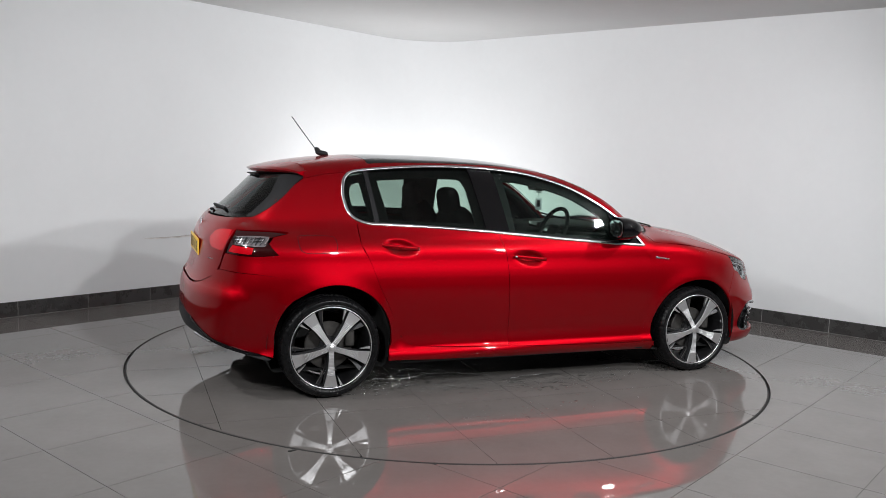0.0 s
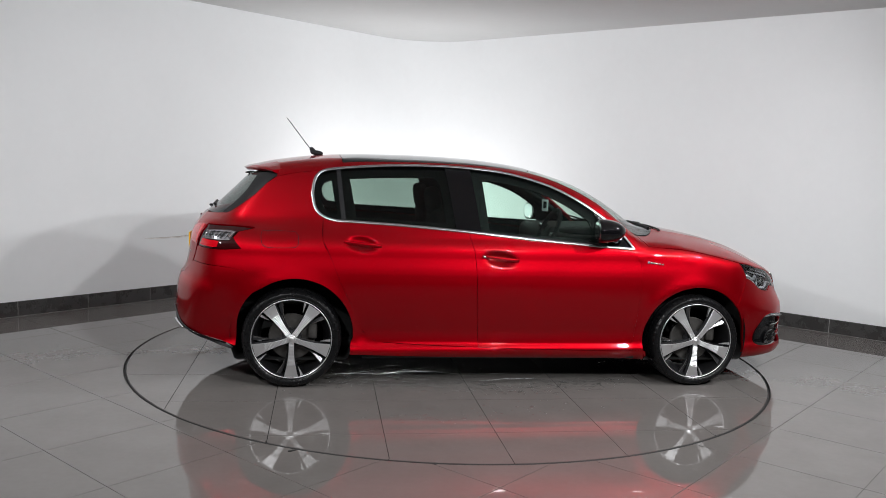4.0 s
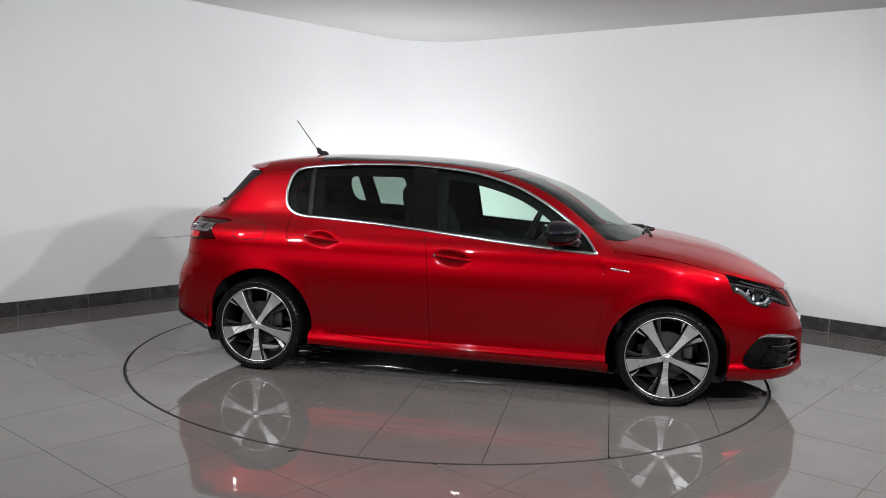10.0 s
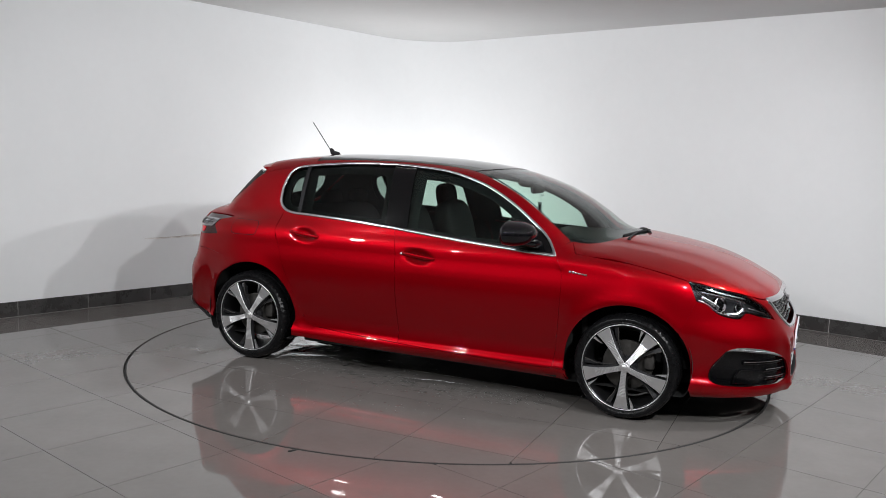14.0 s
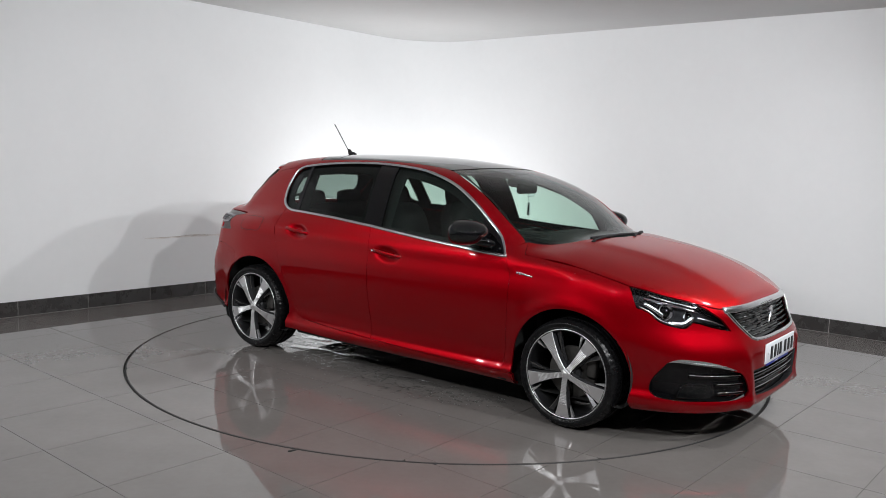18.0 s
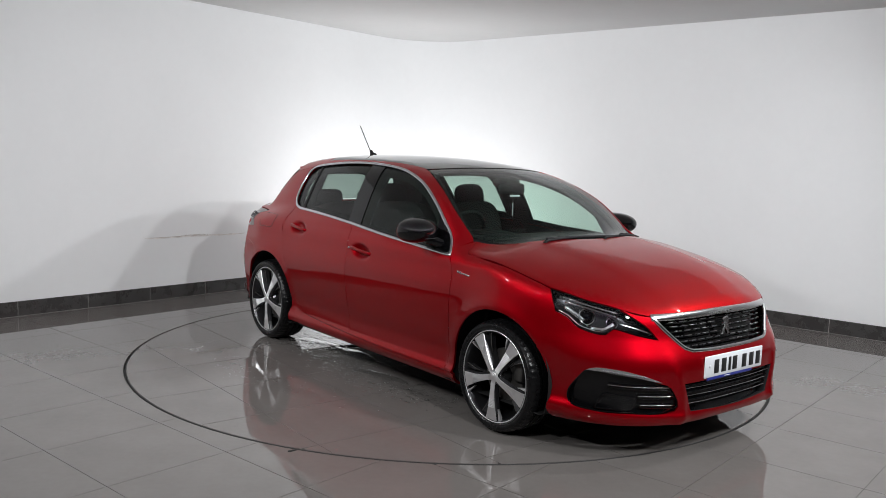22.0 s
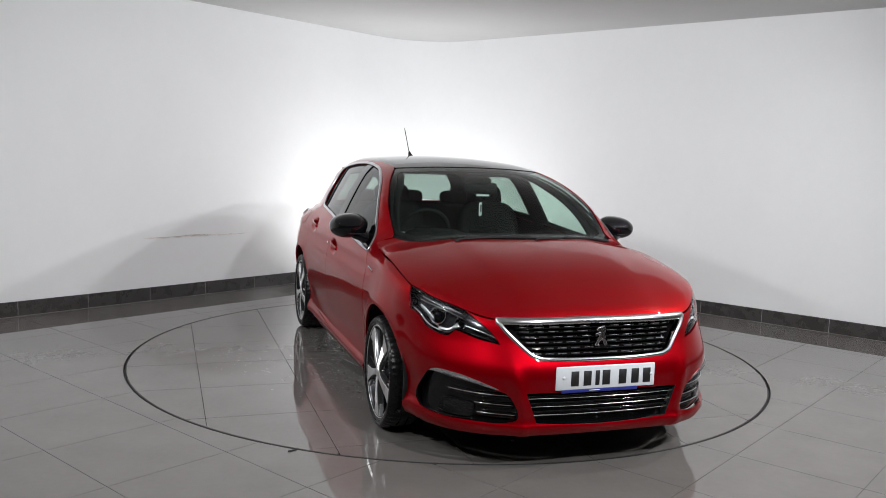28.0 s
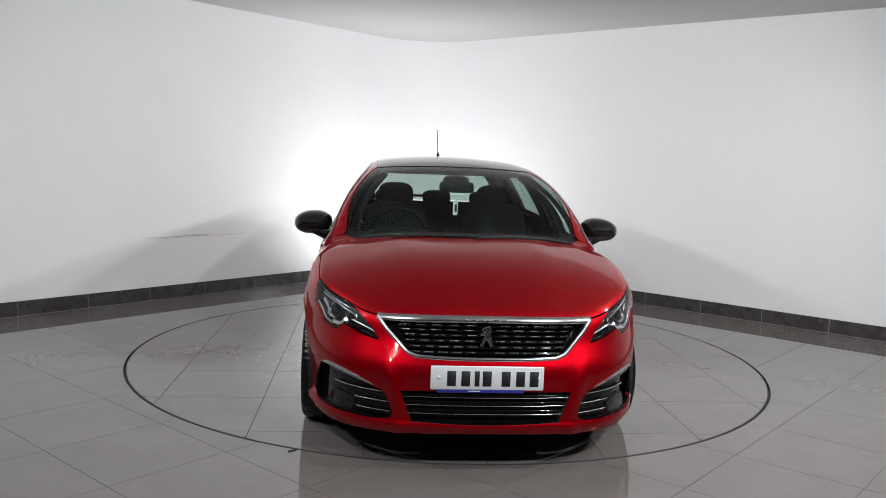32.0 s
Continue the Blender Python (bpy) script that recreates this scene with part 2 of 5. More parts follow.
def skin(x, y, z):
    """Below zero inside the car's body, above zero outside."""
    a = np.abs(y)
    w = side_z(z) + side_x(x)
    for hub in (0.0, 2.62):
        r = np.hypot(x - hub, z - .315)
        w = w + .012 * np.exp(-((r - .355) / .05) ** 2)
    dent = 0.0
    for hx, hz in ((1.295, .823), (.425, .896)):
        dent = dent + .031 * np.exp(-(((x - hx) / .084) ** 2 + ((z - hz + .10 * (x - hx)) / .037) ** 2) ** 2)
    ridge = .47 - .10 * np.clip((x - 2.4) / .9, 0, 1)
    swell = .010 / (1 + np.exp(np.clip((a - ridge) / .026, -30, 30))) * np.clip((x - 1.9) / .3, 0, 1)
    low = smax(a - w + dent, (z - bonnet_x(x) + bonnet_drop(x) * (a / .8) ** 3 - swell) * .93, .06)
    pillar = .017 * np.exp(-((a - .405 - .25 * np.clip(z - .3, 0, .25)) / .036) ** 2) / (1 + np.exp(np.clip((z - .49) / .028, -30, 30)))
    low = smax(low, (x - nose_z(z) - pillar + .30 * (a / .76) ** 4) * .85, .05)
    low = smax(low, (tail_z(z) + .19 * (a / .8) ** 3 - x) * .9, .06)
    low = smax(low, .15 - z, .03)
    d = z - .95
    top = smax(a - cabin_x(x) + dent + .42 * d + .28 * d * np.abs(d), (z - roof_x(x) + .05 * (a / .6) ** 2) * .97, .09)
    top = smax(top, (x - screen_z(z) + (.20 - .10 * d) * (a / .65) ** 2) * .55, .03)
    top = smax(top, (hatch_z(z) + .15 * (a / .55) ** 2.3 - x) * .7, .05)
    top = smax(top, cabin_foot(x) - z, .02)
    return -smax(-low, -top, .04)


def onto(o, d, reach=3.0):
    """Where rays from o along d first meet the skin, its normals there, and which rays do meet it."""
    o, d = np.atleast_2d(o).astype(float), np.atleast_2d(d).astype(float)
    d = d + 0 * o
    t = np.zeros(len(o))
    best, bestv = np.zeros(len(o)), np.full(len(o), 9.0)
    live = np.arange(len(o))
    for _ in range(90):
        v = skin(*(o[live] + d[live] * t[live, None]).T)
        near = np.abs(v) < bestv[live]
        best[live[near]], bestv[live[near]] = t[live[near]], np.abs(v[near])
        t[live] += np.clip(v * .62, -.05, .11)
        live = live[(np.abs(v) > 2e-6) & (t[live] < reach)]
        if not len(live):
            break
    p = o + d * best[:, None]
    return p, normals(p), bestv < 2e-3


def normals(p):
    e = 1.5e-3
    g = np.stack([skin(*(p + k).T) - skin(*(p - k).T) for k in np.eye(3) * e], -1)
    return g / np.linalg.norm(g, axis=1, keepdims=True)


AXIS = (1.113, .040)   # the turntable's centre in the car's axes


def view_axes(d):
    d = np.array(d, float) / np.linalg.norm(d)
    e1 = np.cross((0, 0, 1.0), d) if abs(d[2]) < .95 else np.array((1.0, 0, 0))
    e1 /= np.linalg.norm(e1)
    return e1, np.cross(d, e1), d


def far_side(d):
    return max(d[0] * x + d[1] * y + d[2] * z for x in (-.82, 3.52) for y in (-.93, .93) for z in (.1, 1.47)) + .02


def on(pts, d):
    """Points on the skin, met along the direction d from outside."""
    e1, e2, d = view_axes(d)
    p = np.array(pts, float)
    o = np.outer(p @ e1, e1) + np.outer(p @ e2, e2) + d * far_side(d)
    return onto(o, -d, 5.5)[0]


def sheet(name, pts, d, mat, parent, step=.06, off=0.0, bevel=.0026, skirt=.014, holes=(), label="", swell=0.0, lining=None):
    """A panel cut from the car's skin. pts: its closed outline in 3D; d: the direction from which it is cut,
    or ('turn', x) for a cut around an upright axis at x."""
    turn = isinstance(d, tuple) and d[0] == "turn"
    if turn:
        cx, sgn = d[1], d[2]
        R0 = .75
        to2 = lambda p: np.stack([np.arctan2(p[:, 1] * sgn, (p[:, 0] - cx) * sgn) * R0, p[:, 2]], -1)
    else:
        e1, e2, dd = view_axes(d)
        to2 = lambda p: np.stack([p @ e1, p @ e2], -1)

    def tidy(q):
        q = to2(np.array(q, float))
        keep = [i for i in range(len(q)) if np.linalg.norm(q[i] - q[i - 1]) > .0025]
        return q[keep]
    loop = tidy(pts)
    area = np.sum(loop[:, 0] * np.roll(loop[:, 1], -1) - loop[:, 1] * np.roll(loop[:, 0], -1))
    if area < 0:
        loop = loop[::-1]
    for h in holes:
        hl = tidy(h)
        ar = np.sum(hl[:, 0] * np.roll(hl[:, 1], -1) - hl[:, 1] * np.roll(hl[:, 0], -1))
        if ar > 0:
            hl = hl[::-1]
        dist = np.linalg.norm(loop[:, None] - hl[None], axis=2)
        i, j = np.unravel_index(np.argmin(dist), dist.shape)
        loop = np.concatenate([loop[:i + 1], hl[j:], hl[:j + 1], loop[i:]])
    bm = bmesh.new()
    f = bm.faces.new([bm.verts.new((u, v, 0)) for u, v in loop])
    bm.normal_update()
    if bevel and not holes:
        bmesh.ops.inset_region(bm, faces=[f], thickness=bevel, use_even_offset=True, use_boundary=True)
    lo, hi = loop.min(0), loop.max(0)
    for k in (0, 1):
        n = max(1, int((hi[k] - lo[k]) / step))
        for c in np.linspace(lo[k], hi[k], n + 1)[1:-1]:
            co, no = [0, 0, 0], [0, 0, 0]
            co[k], no[k] = c + 1e-5, 1
            bmesh.ops.bisect_plane(bm, geom=bm.verts[:] + bm.edges[:] + bm.faces[:], dist=1e-6, plane_co=co, plane_no=no)
    bmesh.ops.remove_doubles(bm, verts=bm.verts[:], dist=2e-5)
    bmesh.ops.triangulate(bm, faces=[f for f in bm.faces if len(f.verts) > 4])
    bm.verts.index_update()
    q = np.array([v.co[:2] for v in bm.verts])
    if turn:
        a = q[:, 0] / R0
        out = np.stack([np.cos(a) * sgn, np.sin(a) * sgn, 0 * a], -1)
        o = np.stack([cx + 0 * a, 0 * a, q[:, 1]], -1) + out * 1.3
        p, n, _ = onto(o, -out, 1.6)
    else:
        o = q[:, :1] * e1 + q[:, 1:] * e2 + dd * far_side(dd)
        p, n, _ = onto(o, -dd, 5.5)
    edge = np.array([v.is_boundary for v in bm.verts])
    shift = np.full(len(p), off)
    if swell:
        shift = shift + np.where(edge, 0, swell)
    if bevel and not holes:
        shift = shift - np.where(edge, bevel * .6, 0)
    p = p + n * shift[:, None]
    verts, norms = list(p), list(n)
    faces = [[v.index for v in f.verts] for f in bm.faces]
    rim = {}
    if skirt:
        for e in bm.edges:
            if e.is_boundary:
                lp = e.link_loops[0]
                i, j = lp.vert.index, lp.link_loop_next.vert.index
                t = p[j] - p[i]
                s = np.cross(t, n[i])
                s = s / (np.linalg.norm(s) + 1e-9)
                k = len(verts)
                verts += [p[i], p[j], p[j] - n[j] * skirt, p[i] - n[i] * skirt]
                norms += [s] * 4
                faces.append([k + 1, k, k + 3, k + 2])
    inner = [[v.index for v in reversed(f.verts)] for f in bm.faces]
    bm.free()
    base = np.array([AXIS[0], AXIS[1], 0])
    panel = part(name, mesh_of(name, np.array(verts) - base, faces, mat, norms), mat, parent, label)
    if lining:
        deep, cloth = lining
        part("lining", mesh_of("lining", p - n * deep - base, inner, cloth, -n), cloth, panel, "dark inner lining")
    return panel


def bead(name, pts, mat, parent, wide=.012, high=.006, closed=False, d=None, normal=None, lift=0.0, label="", shift=True, step=.015):
    """A rounded strip laid along a line on the skin."""
    p = np.array(smooth_path(pts, step, closed), float)
    if d is not None:
        p = on(p, d)
        n = normals(p)
    else:
        n = np.zeros_like(p) + np.array(normal, float) if normal is not None else normals(p)
    t = np.roll(p, -1, 0) - np.roll(p, 1, 0)
    if not closed:
        t[0], t[-1] = p[1] - p[0], p[-1] - p[-2]
    b = np.cross(t, n)
    b /= np.linalg.norm(b, axis=1, keepdims=True) + 1e-9
    prof = [(-.5, -.5), (-.5, .5), (-.32, .9), (0, 1.0), (.32, .9), (.5, .5), (.5, -.5)]
    k, m = len(prof), len(p)
    verts = []
    for i in range(m):
        for u, v in prof:
            verts.append(p[i] + b[i] * u * wide + n[i] * (v * high + lift))
    faces = []
    for i in range(m if closed else m - 1):
        j = (i + 1) % m
        for q in range(k):
            r = (q + 1) % k
            faces.append((i * k + q, i * k + r, j * k + r, j * k + q))
    if not closed:
        faces += [tuple(range(k)), tuple((m - 1) * k + q for q in reversed(range(k)))]
    verts = np.array(verts)
    if shift:
        verts = verts - np.array([AXIS[0], AXIS[1], 0])
    bm = bmesh.new()
    me = mesh_of(name, verts, faces, mat)
    bm.from_mesh(me)
    bmesh.ops.recalc_face_normals(bm, faces=bm.faces[:])
    bm.to_mesh(me)
    bm.free()
    return part(name, me, mat, parent, label)


# ---- the room: walls, floor and ceiling lie along the tile grid ----
GRID = Matrix.Translation((-1.894, -2.282, 0)) @ Matrix.Rotation(radians(-39.8), 4, "Z")
PITCH = .60
WX, WY = -3.216, 6.15       # the two white walls, in the grid's axes
BX, BY = 7.6, -5.6          # the unseen walls added behind the camera, in the grid's axes
ROUND = .75                 # the rounded corner between the white walls
RING = 2.247


def grid_points(pts):
    return [GRID @ Vector(p) for p in pts]


def wall_line(inset=0.0):
    """The white walls' foot, from one end over the rounded corner to the other."""
    x, y, r = WX + inset, WY - inset, ROUND - inset
    pts = [(x, BY)]
    pts += [(x + r - r * math.cos(a), y - r + r * math.sin(a)) for a in np.linspace(0, math.pi / 2, 17)]
    return pts + [(BX, y)]


def wall_run(name, pts, z0, z1, thick, mat, label, category):
    """An upright band along a line, with thickness on its outer side."""
    p = [Vector((x, y)) for x, y in pts]
    nrm = []
    for i in range(len(p)):
        t = p[min(i + 1, len(p) - 1)] - p[max(i - 1, 0)]
        nrm.append(Vector((-t.y, t.x)).normalized())
    verts, faces = [], []
    for q, n in zip(p, nrm):
        o = q + n * thick
        verts += [(q.x, q.y, z0), (q.x, q.y, z1), (o.x, o.y, z1), (o.x, o.y, z0)]
    for i in range(len(p) - 1):
        for k in range(4):
            a, b = i * 4 + k, i * 4 + (k + 1) % 4
            faces.append((a, a + 4, b + 4, b))
    faces += [(0, 1, 2, 3), tuple(len(verts) - 4 + k for k in (3, 2, 1, 0))]
    me = mesh_of(name, grid_points(verts), faces, mat, smooth=False)
    bm = bmesh.new()
    bm.from_mesh(me)
    bmesh.ops.recalc_face_normals(bm, faces=bm.faces[:])
    bm.to_mesh(me)
    bm.free()
    return tagged(new(name, me), label, category, kind="structure")


white = wall_run("wall_white", wall_line(), 0, CEIL, .15, WALL, "plain white painted showroom wall with a rounded corner", "wall")
for poly in white.data.polygons:
    poly.use_smooth = True
white.data.set_sharp_from_angle(angle=radians(30))
# unseen walls added behind the camera, near-black to hold reflections down
wall_run("unseen_wall_back", [(BX, WY), (BX, BY)], 0, CEIL, .15, BACK, "unseen near-black wall added behind the camera to keep reflections dark", "wall")
wall_run("unseen_wall_side", [(BX, BY), (WX, BY)], 0, CEIL, .15, BACK, "unseen near-black wall added behind the camera to keep reflections dark", "wall")
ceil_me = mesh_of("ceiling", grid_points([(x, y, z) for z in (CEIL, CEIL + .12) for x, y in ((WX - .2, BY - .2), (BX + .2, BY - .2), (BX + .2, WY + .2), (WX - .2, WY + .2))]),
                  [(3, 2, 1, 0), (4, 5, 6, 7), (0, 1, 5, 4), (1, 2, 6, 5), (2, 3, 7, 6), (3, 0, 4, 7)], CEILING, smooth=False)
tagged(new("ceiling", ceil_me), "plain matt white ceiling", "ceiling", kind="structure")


wall_run("trim", wall_line(.008), CEIL - .013, CEIL - .0005, .0075, WALL, "thin white bead along the top of the wall", "trim")


# ---- tiled floor ----
def clip_round(sq, inside):
    """The parts of a square inside or outside the turntable's ring, as outlines."""
    r = RING - .010 if inside else RING + .010
    pts = []
    for i in range(4):
        a, b = sq[i], sq[(i + 1) % 4]
        for t in np.linspace(0, 1, 24, endpoint=False):
            pts.append((a[0] + (b[0] - a[0]) * t, a[1] + (b[1] - a[1]) * t))
    keep = [(math.hypot(*p) < r) == inside for p in pts]
    if all(keep):
        return [list(sq)]
    if not any(keep):
        return []
    n = len(pts)
    starts = [i for i in range(n) if keep[i] and not keep[i - 1]]
    runs = []
    for s in starts:
        run = []
        i = s
        while keep[i % n] and len(run) < n:
            run.append(pts[i % n])
            i += 1
        if len(run) < 3:
            continue
        a0, a1 = math.atan2(run[-1][1], run[-1][0]), math.atan2(run[0][1], run[0][0])
        da = (a1 - a0 + math.pi) % (2 * math.pi) - math.pi
        m = max(2, int(abs(da) * r / .03))
        run += [(r * math.cos(a0 + da * k / m), r * math.sin(a0 + da * k / m)) for k in range(m + 1)]
        runs.append(run)
    return runs


def slab(name, run, z0, z1, mat):
    """A flat piece with a slightly broken upper edge."""
    clean = []
    for p in run:
        if not clean or math.hypot(p[0] - clean[-1][0], p[1] - clean[-1][1]) > .004:
            clean.append(p)
    if len(clean) < 3:
        return None
    area = sum(a[0] * b[1] - a[1] * b[0] for a, b in zip(clean, clean[1:] + clean[:1])) / 2
    if abs(area) < .0008:
        return None
    if area < 0:
        clean.reverse()
    n = len(clean)
    c = Vector((sum(p[0] for p in clean) / n, sum(p[1] for p in clean) / n))
    verts = [(*p, z0) for p in clean] + [(*p, z1 - .0001) for p in clean]
    for p in clean:
        q = Vector(p)
        d = (c - q)
        q = q + d.normalized() * min(.0016, d.length * .3)
        verts.append((q.x, q.y, z1))
    faces = [tuple(2 * n + i for i in range(n))]
    for k in (0, 1):
        faces += [(k * n + i, k * n + (i + 1) % n, (k + 1) * n + (i + 1) % n, (k + 1) * n + i) for i in range(n)]
    return mesh_of(name, verts, faces, mat, smooth=False)


bed = bm_box(0, 0, -.06, 1, 1, .09)
for v in bed.verts:
    v.co = GRID @ Vector((v.co.x * 12 + 2.0, v.co.y * 13 + .2, v.co.z))
floor = tagged(part("floor", bed, GAP, None), "polished grey porcelain tile floor with thin dark joints", "floor", kind="structure")
# grout under the joints, around the turntable's round opening
angles = sorted([2 * math.pi * i / 180 for i in range(180)])
centre = GRID.inverted() @ Vector((0, 0, 0))
verts, faces = [], []
for a in angles:
    d = (GRID.inverted().to_3x3() @ Vector((math.cos(a), math.sin(a), 0)))
    far = min(((BX if d.x > 0 else WX) - centre.x) / d.x if abs(d.x) > 1e-6 else 99, ((WY if d.y > 0 else BY) - centre.y) / d.y if abs(d.y) > 1e-6 else 99)
    for r, z in ((RING + .012, -.0030), (far, -.0030), (far, -.011), (RING + .012, -.011)):
        verts.append((r * math.cos(a), r * math.sin(a), z))
for i in range(180):
    for k in range(4):
        b, c = i * 4, (i + 1) % 180 * 4
        faces.append((b + k, b + (k + 1) % 4, c + (k + 1) % 4, c + k)[::-1])
part("grout", mesh_of("grout", verts, faces, FLOOR_GROUT, smooth=False), FLOOR_GROUT, floor)
for i in range(-6, 13):
    for j in range(-10, 11):
        x0, x1 = max(i * PITCH, WX) + .0016, min((i + 1) * PITCH, BX) - .0016
        y0, y1 = max(j * PITCH, BY) + .0016, min((j + 1) * PITCH, WY) - .0016
        if x1 - x0 < .02 or y1 - y0 < .02:
            continue
        sq = [tuple((GRID @ Vector(p + (0,)))[:2]) for p in ((x0, y0), (x1, y0), (x1, y1), (x0, y1))]
        for run in clip_round(sq, False):
            me = slab("tile", run, -.012, 0, TILE)
            if me:
                part("tile", me, TILE, floor)

turntable = thing("turntable", "round floor turntable flush with the floor, covered in grey tiles", "turntable")
plate_v, plate_f = lathe([(.0, -.014), (RING - .004, -.014), (RING - .004, -.10), (0, -.10)], 96, "z")
part("bed", mesh_of("bed", plate_v, plate_f, GAP), GAP, turntable)
ring_v, ring_f = lathe([(RING - .0085, -.03), (RING - .0085, -.0015), (RING - .002, -.0008), (RING - .002, -.03)], 180, "z")
part("edge_ring", mesh_of("edge_ring", ring_v, ring_f, GAP), GAP, turntable, "thin black metal edge ring")
DP = .597
for i in range(-4, 4):
    for j in range(-4, 4):
        sq = [((i + a) * DP + (.0016 if a == 0 else -.0016), (j + b) * DP + (.0016 if b == 0 else -.0016)) for a, b in ((0, 0), (1, 0), (1, 1), (0, 1))]
        for run in clip_round(sq, True):
            me = slab("tile", run, -.012, 0, TILE)
            if me:
                part("tile", me, TILE, turntable)

# skirting of dark tiles along the white walls
skirting = thing("skirting", "dark anthracite tile skirting along the white wall", "skirting", kind="structure")


def skirt_piece(pts):
    p = [Vector(q) for q in pts]
    verts, faces = [], []
    for i, q in enumerate(p):
        t = p[min(i + 1, len(p) - 1)] - p[max(i - 1, 0)]
        nn = Vector((t.y, -t.x)).normalized()
        o = q + nn * .010
        verts += [(q.x, q.y, .004), (q.x, q.y, .128), (o.x - nn.x * .002, o.y - nn.y * .002, .128), (o.x, o.y, .126), (o.x, o.y, .004)]
    k = 5
    for i in range(len(p) - 1):
        for a in range(k):
            b = (a + 1) % k
            faces.append((i * k + a, i * k + b, (i + 1) * k + b, (i + 1) * k + a))
    faces += [tuple(range(k))[::-1], tuple((len(p) - 1) * k + a for a in range(k))]
    me = mesh_of("tile", grid_points(verts), faces, SKIRT, smooth=False)
    bm = bmesh.new()
    bm.from_mesh(me)
    bmesh.ops.recalc_face_normals(bm, faces=bm.faces[:])
    bm.to_mesh(me)
    bm.free()
    return me


band = wall_run("grout", wall_line(.0085), .0008, .1268, .0080, GROUT, "", "")
band.parent = skirting
for key in list(band.keys()):
    del band[key]
for j in range(-9, 9):
    y0, y1 = max(j * PITCH, BY), min((j + 1) * PITCH, WY - ROUND)
    if y1 - y0 > .03:
        part("tile", skirt_piece([(WX, y0 + .0025), (WX, y1 - .0025)]), SKIRT, skirting)
arc = [(WX + ROUND - ROUND * math.cos(a), WY - ROUND + ROUND * math.sin(a)) for a in np.linspace(.01, math.pi / 2 - .01, 16)]
part("tile", skirt_piece(arc[:8]), SKIRT, skirting)
part("tile", skirt_piece(arc[8:]), SKIRT, skirting)
for i in range(-5, 13):
    x0, x1 = max(i * PITCH, WX + ROUND), min((i + 1) * PITCH, BX)
    if x1 - x0 > .03:
        part("tile", skirt_piece([(x0 + .0025, WY), (x1 - .0025, WY)]), SKIRT, skirting)


# ---- the car ----
car = thing("car", "red pearl five-door hatchback with chrome window trim and black mirrors", "car")


def both(build):
    for s in (-1, 1):
        build(s)


def sd(pts, s):
    """Side-view points (x, z) on the car's side s."""
    return [(x, s * .9, z) for x, z in pts]


DLO_TOP = [(.11, 1.191), (.12, 1.271), (.16, 1.328), (.27, 1.354), (.55, 1.379), (.81, 1.388), (1.04, 1.385), (1.30, 1.365), (1.48, 1.332), (1.67, 1.274), (1.85, 1.185), (1.99, 1.092), (2.10, 1.005), (2.18, .899)]
DLO_LOW = [(2.18, .899), (1.84, .922), (1.56, .942), (1.27, .968), (1.09, .985), (.99, .992), (.70, 1.012), (.40, 1.026), (.26, 1.032), (.18, 1.055), (.13, 1.103), (.11, 1.191)]
SEAM_REAR = [(.1775, 1.05), (.18, .917), (.23, .816), (.29, .666), (.35, .546), (.44, .352), (.49, .305), (.55, .283)]
SEAM_MID = [(1.09, .984), (1.13, .848), (1.15, .60), (1.172, .262)]
SEAM_FRONT = [(2.195, .238), (2.212, .352), (2.228, .571), (2.23, .787), (2.186, .895)]
SILL_TOP = [(.55, .283), (.80, .269), (1.172, .256), (1.52, .245), (2.02, .233), (2.195, .236)]
GAP_X = .0014


def arc_points(cx, cz, r, a0, a1, n=26):
    return [(cx + r * math.cos(radians(a)), cz + r * math.sin(radians(a))) for a in np.linspace(a0, a1, n)]


FRONT_ARCH = arc_points(2.628, .300, .362, -22, 202)       # from its front foot over to its rear foot
REAR_ARCH = arc_points(.020, .328, .358, -18, 190)


def shifted(pts, dx=0.0, dz=0.0):
    return [(x + dx, z + dz) for x, z in pts]


F_CUP, R_CUP = (1.295, .823, .105, .037), (.425, .896, .105, .035)


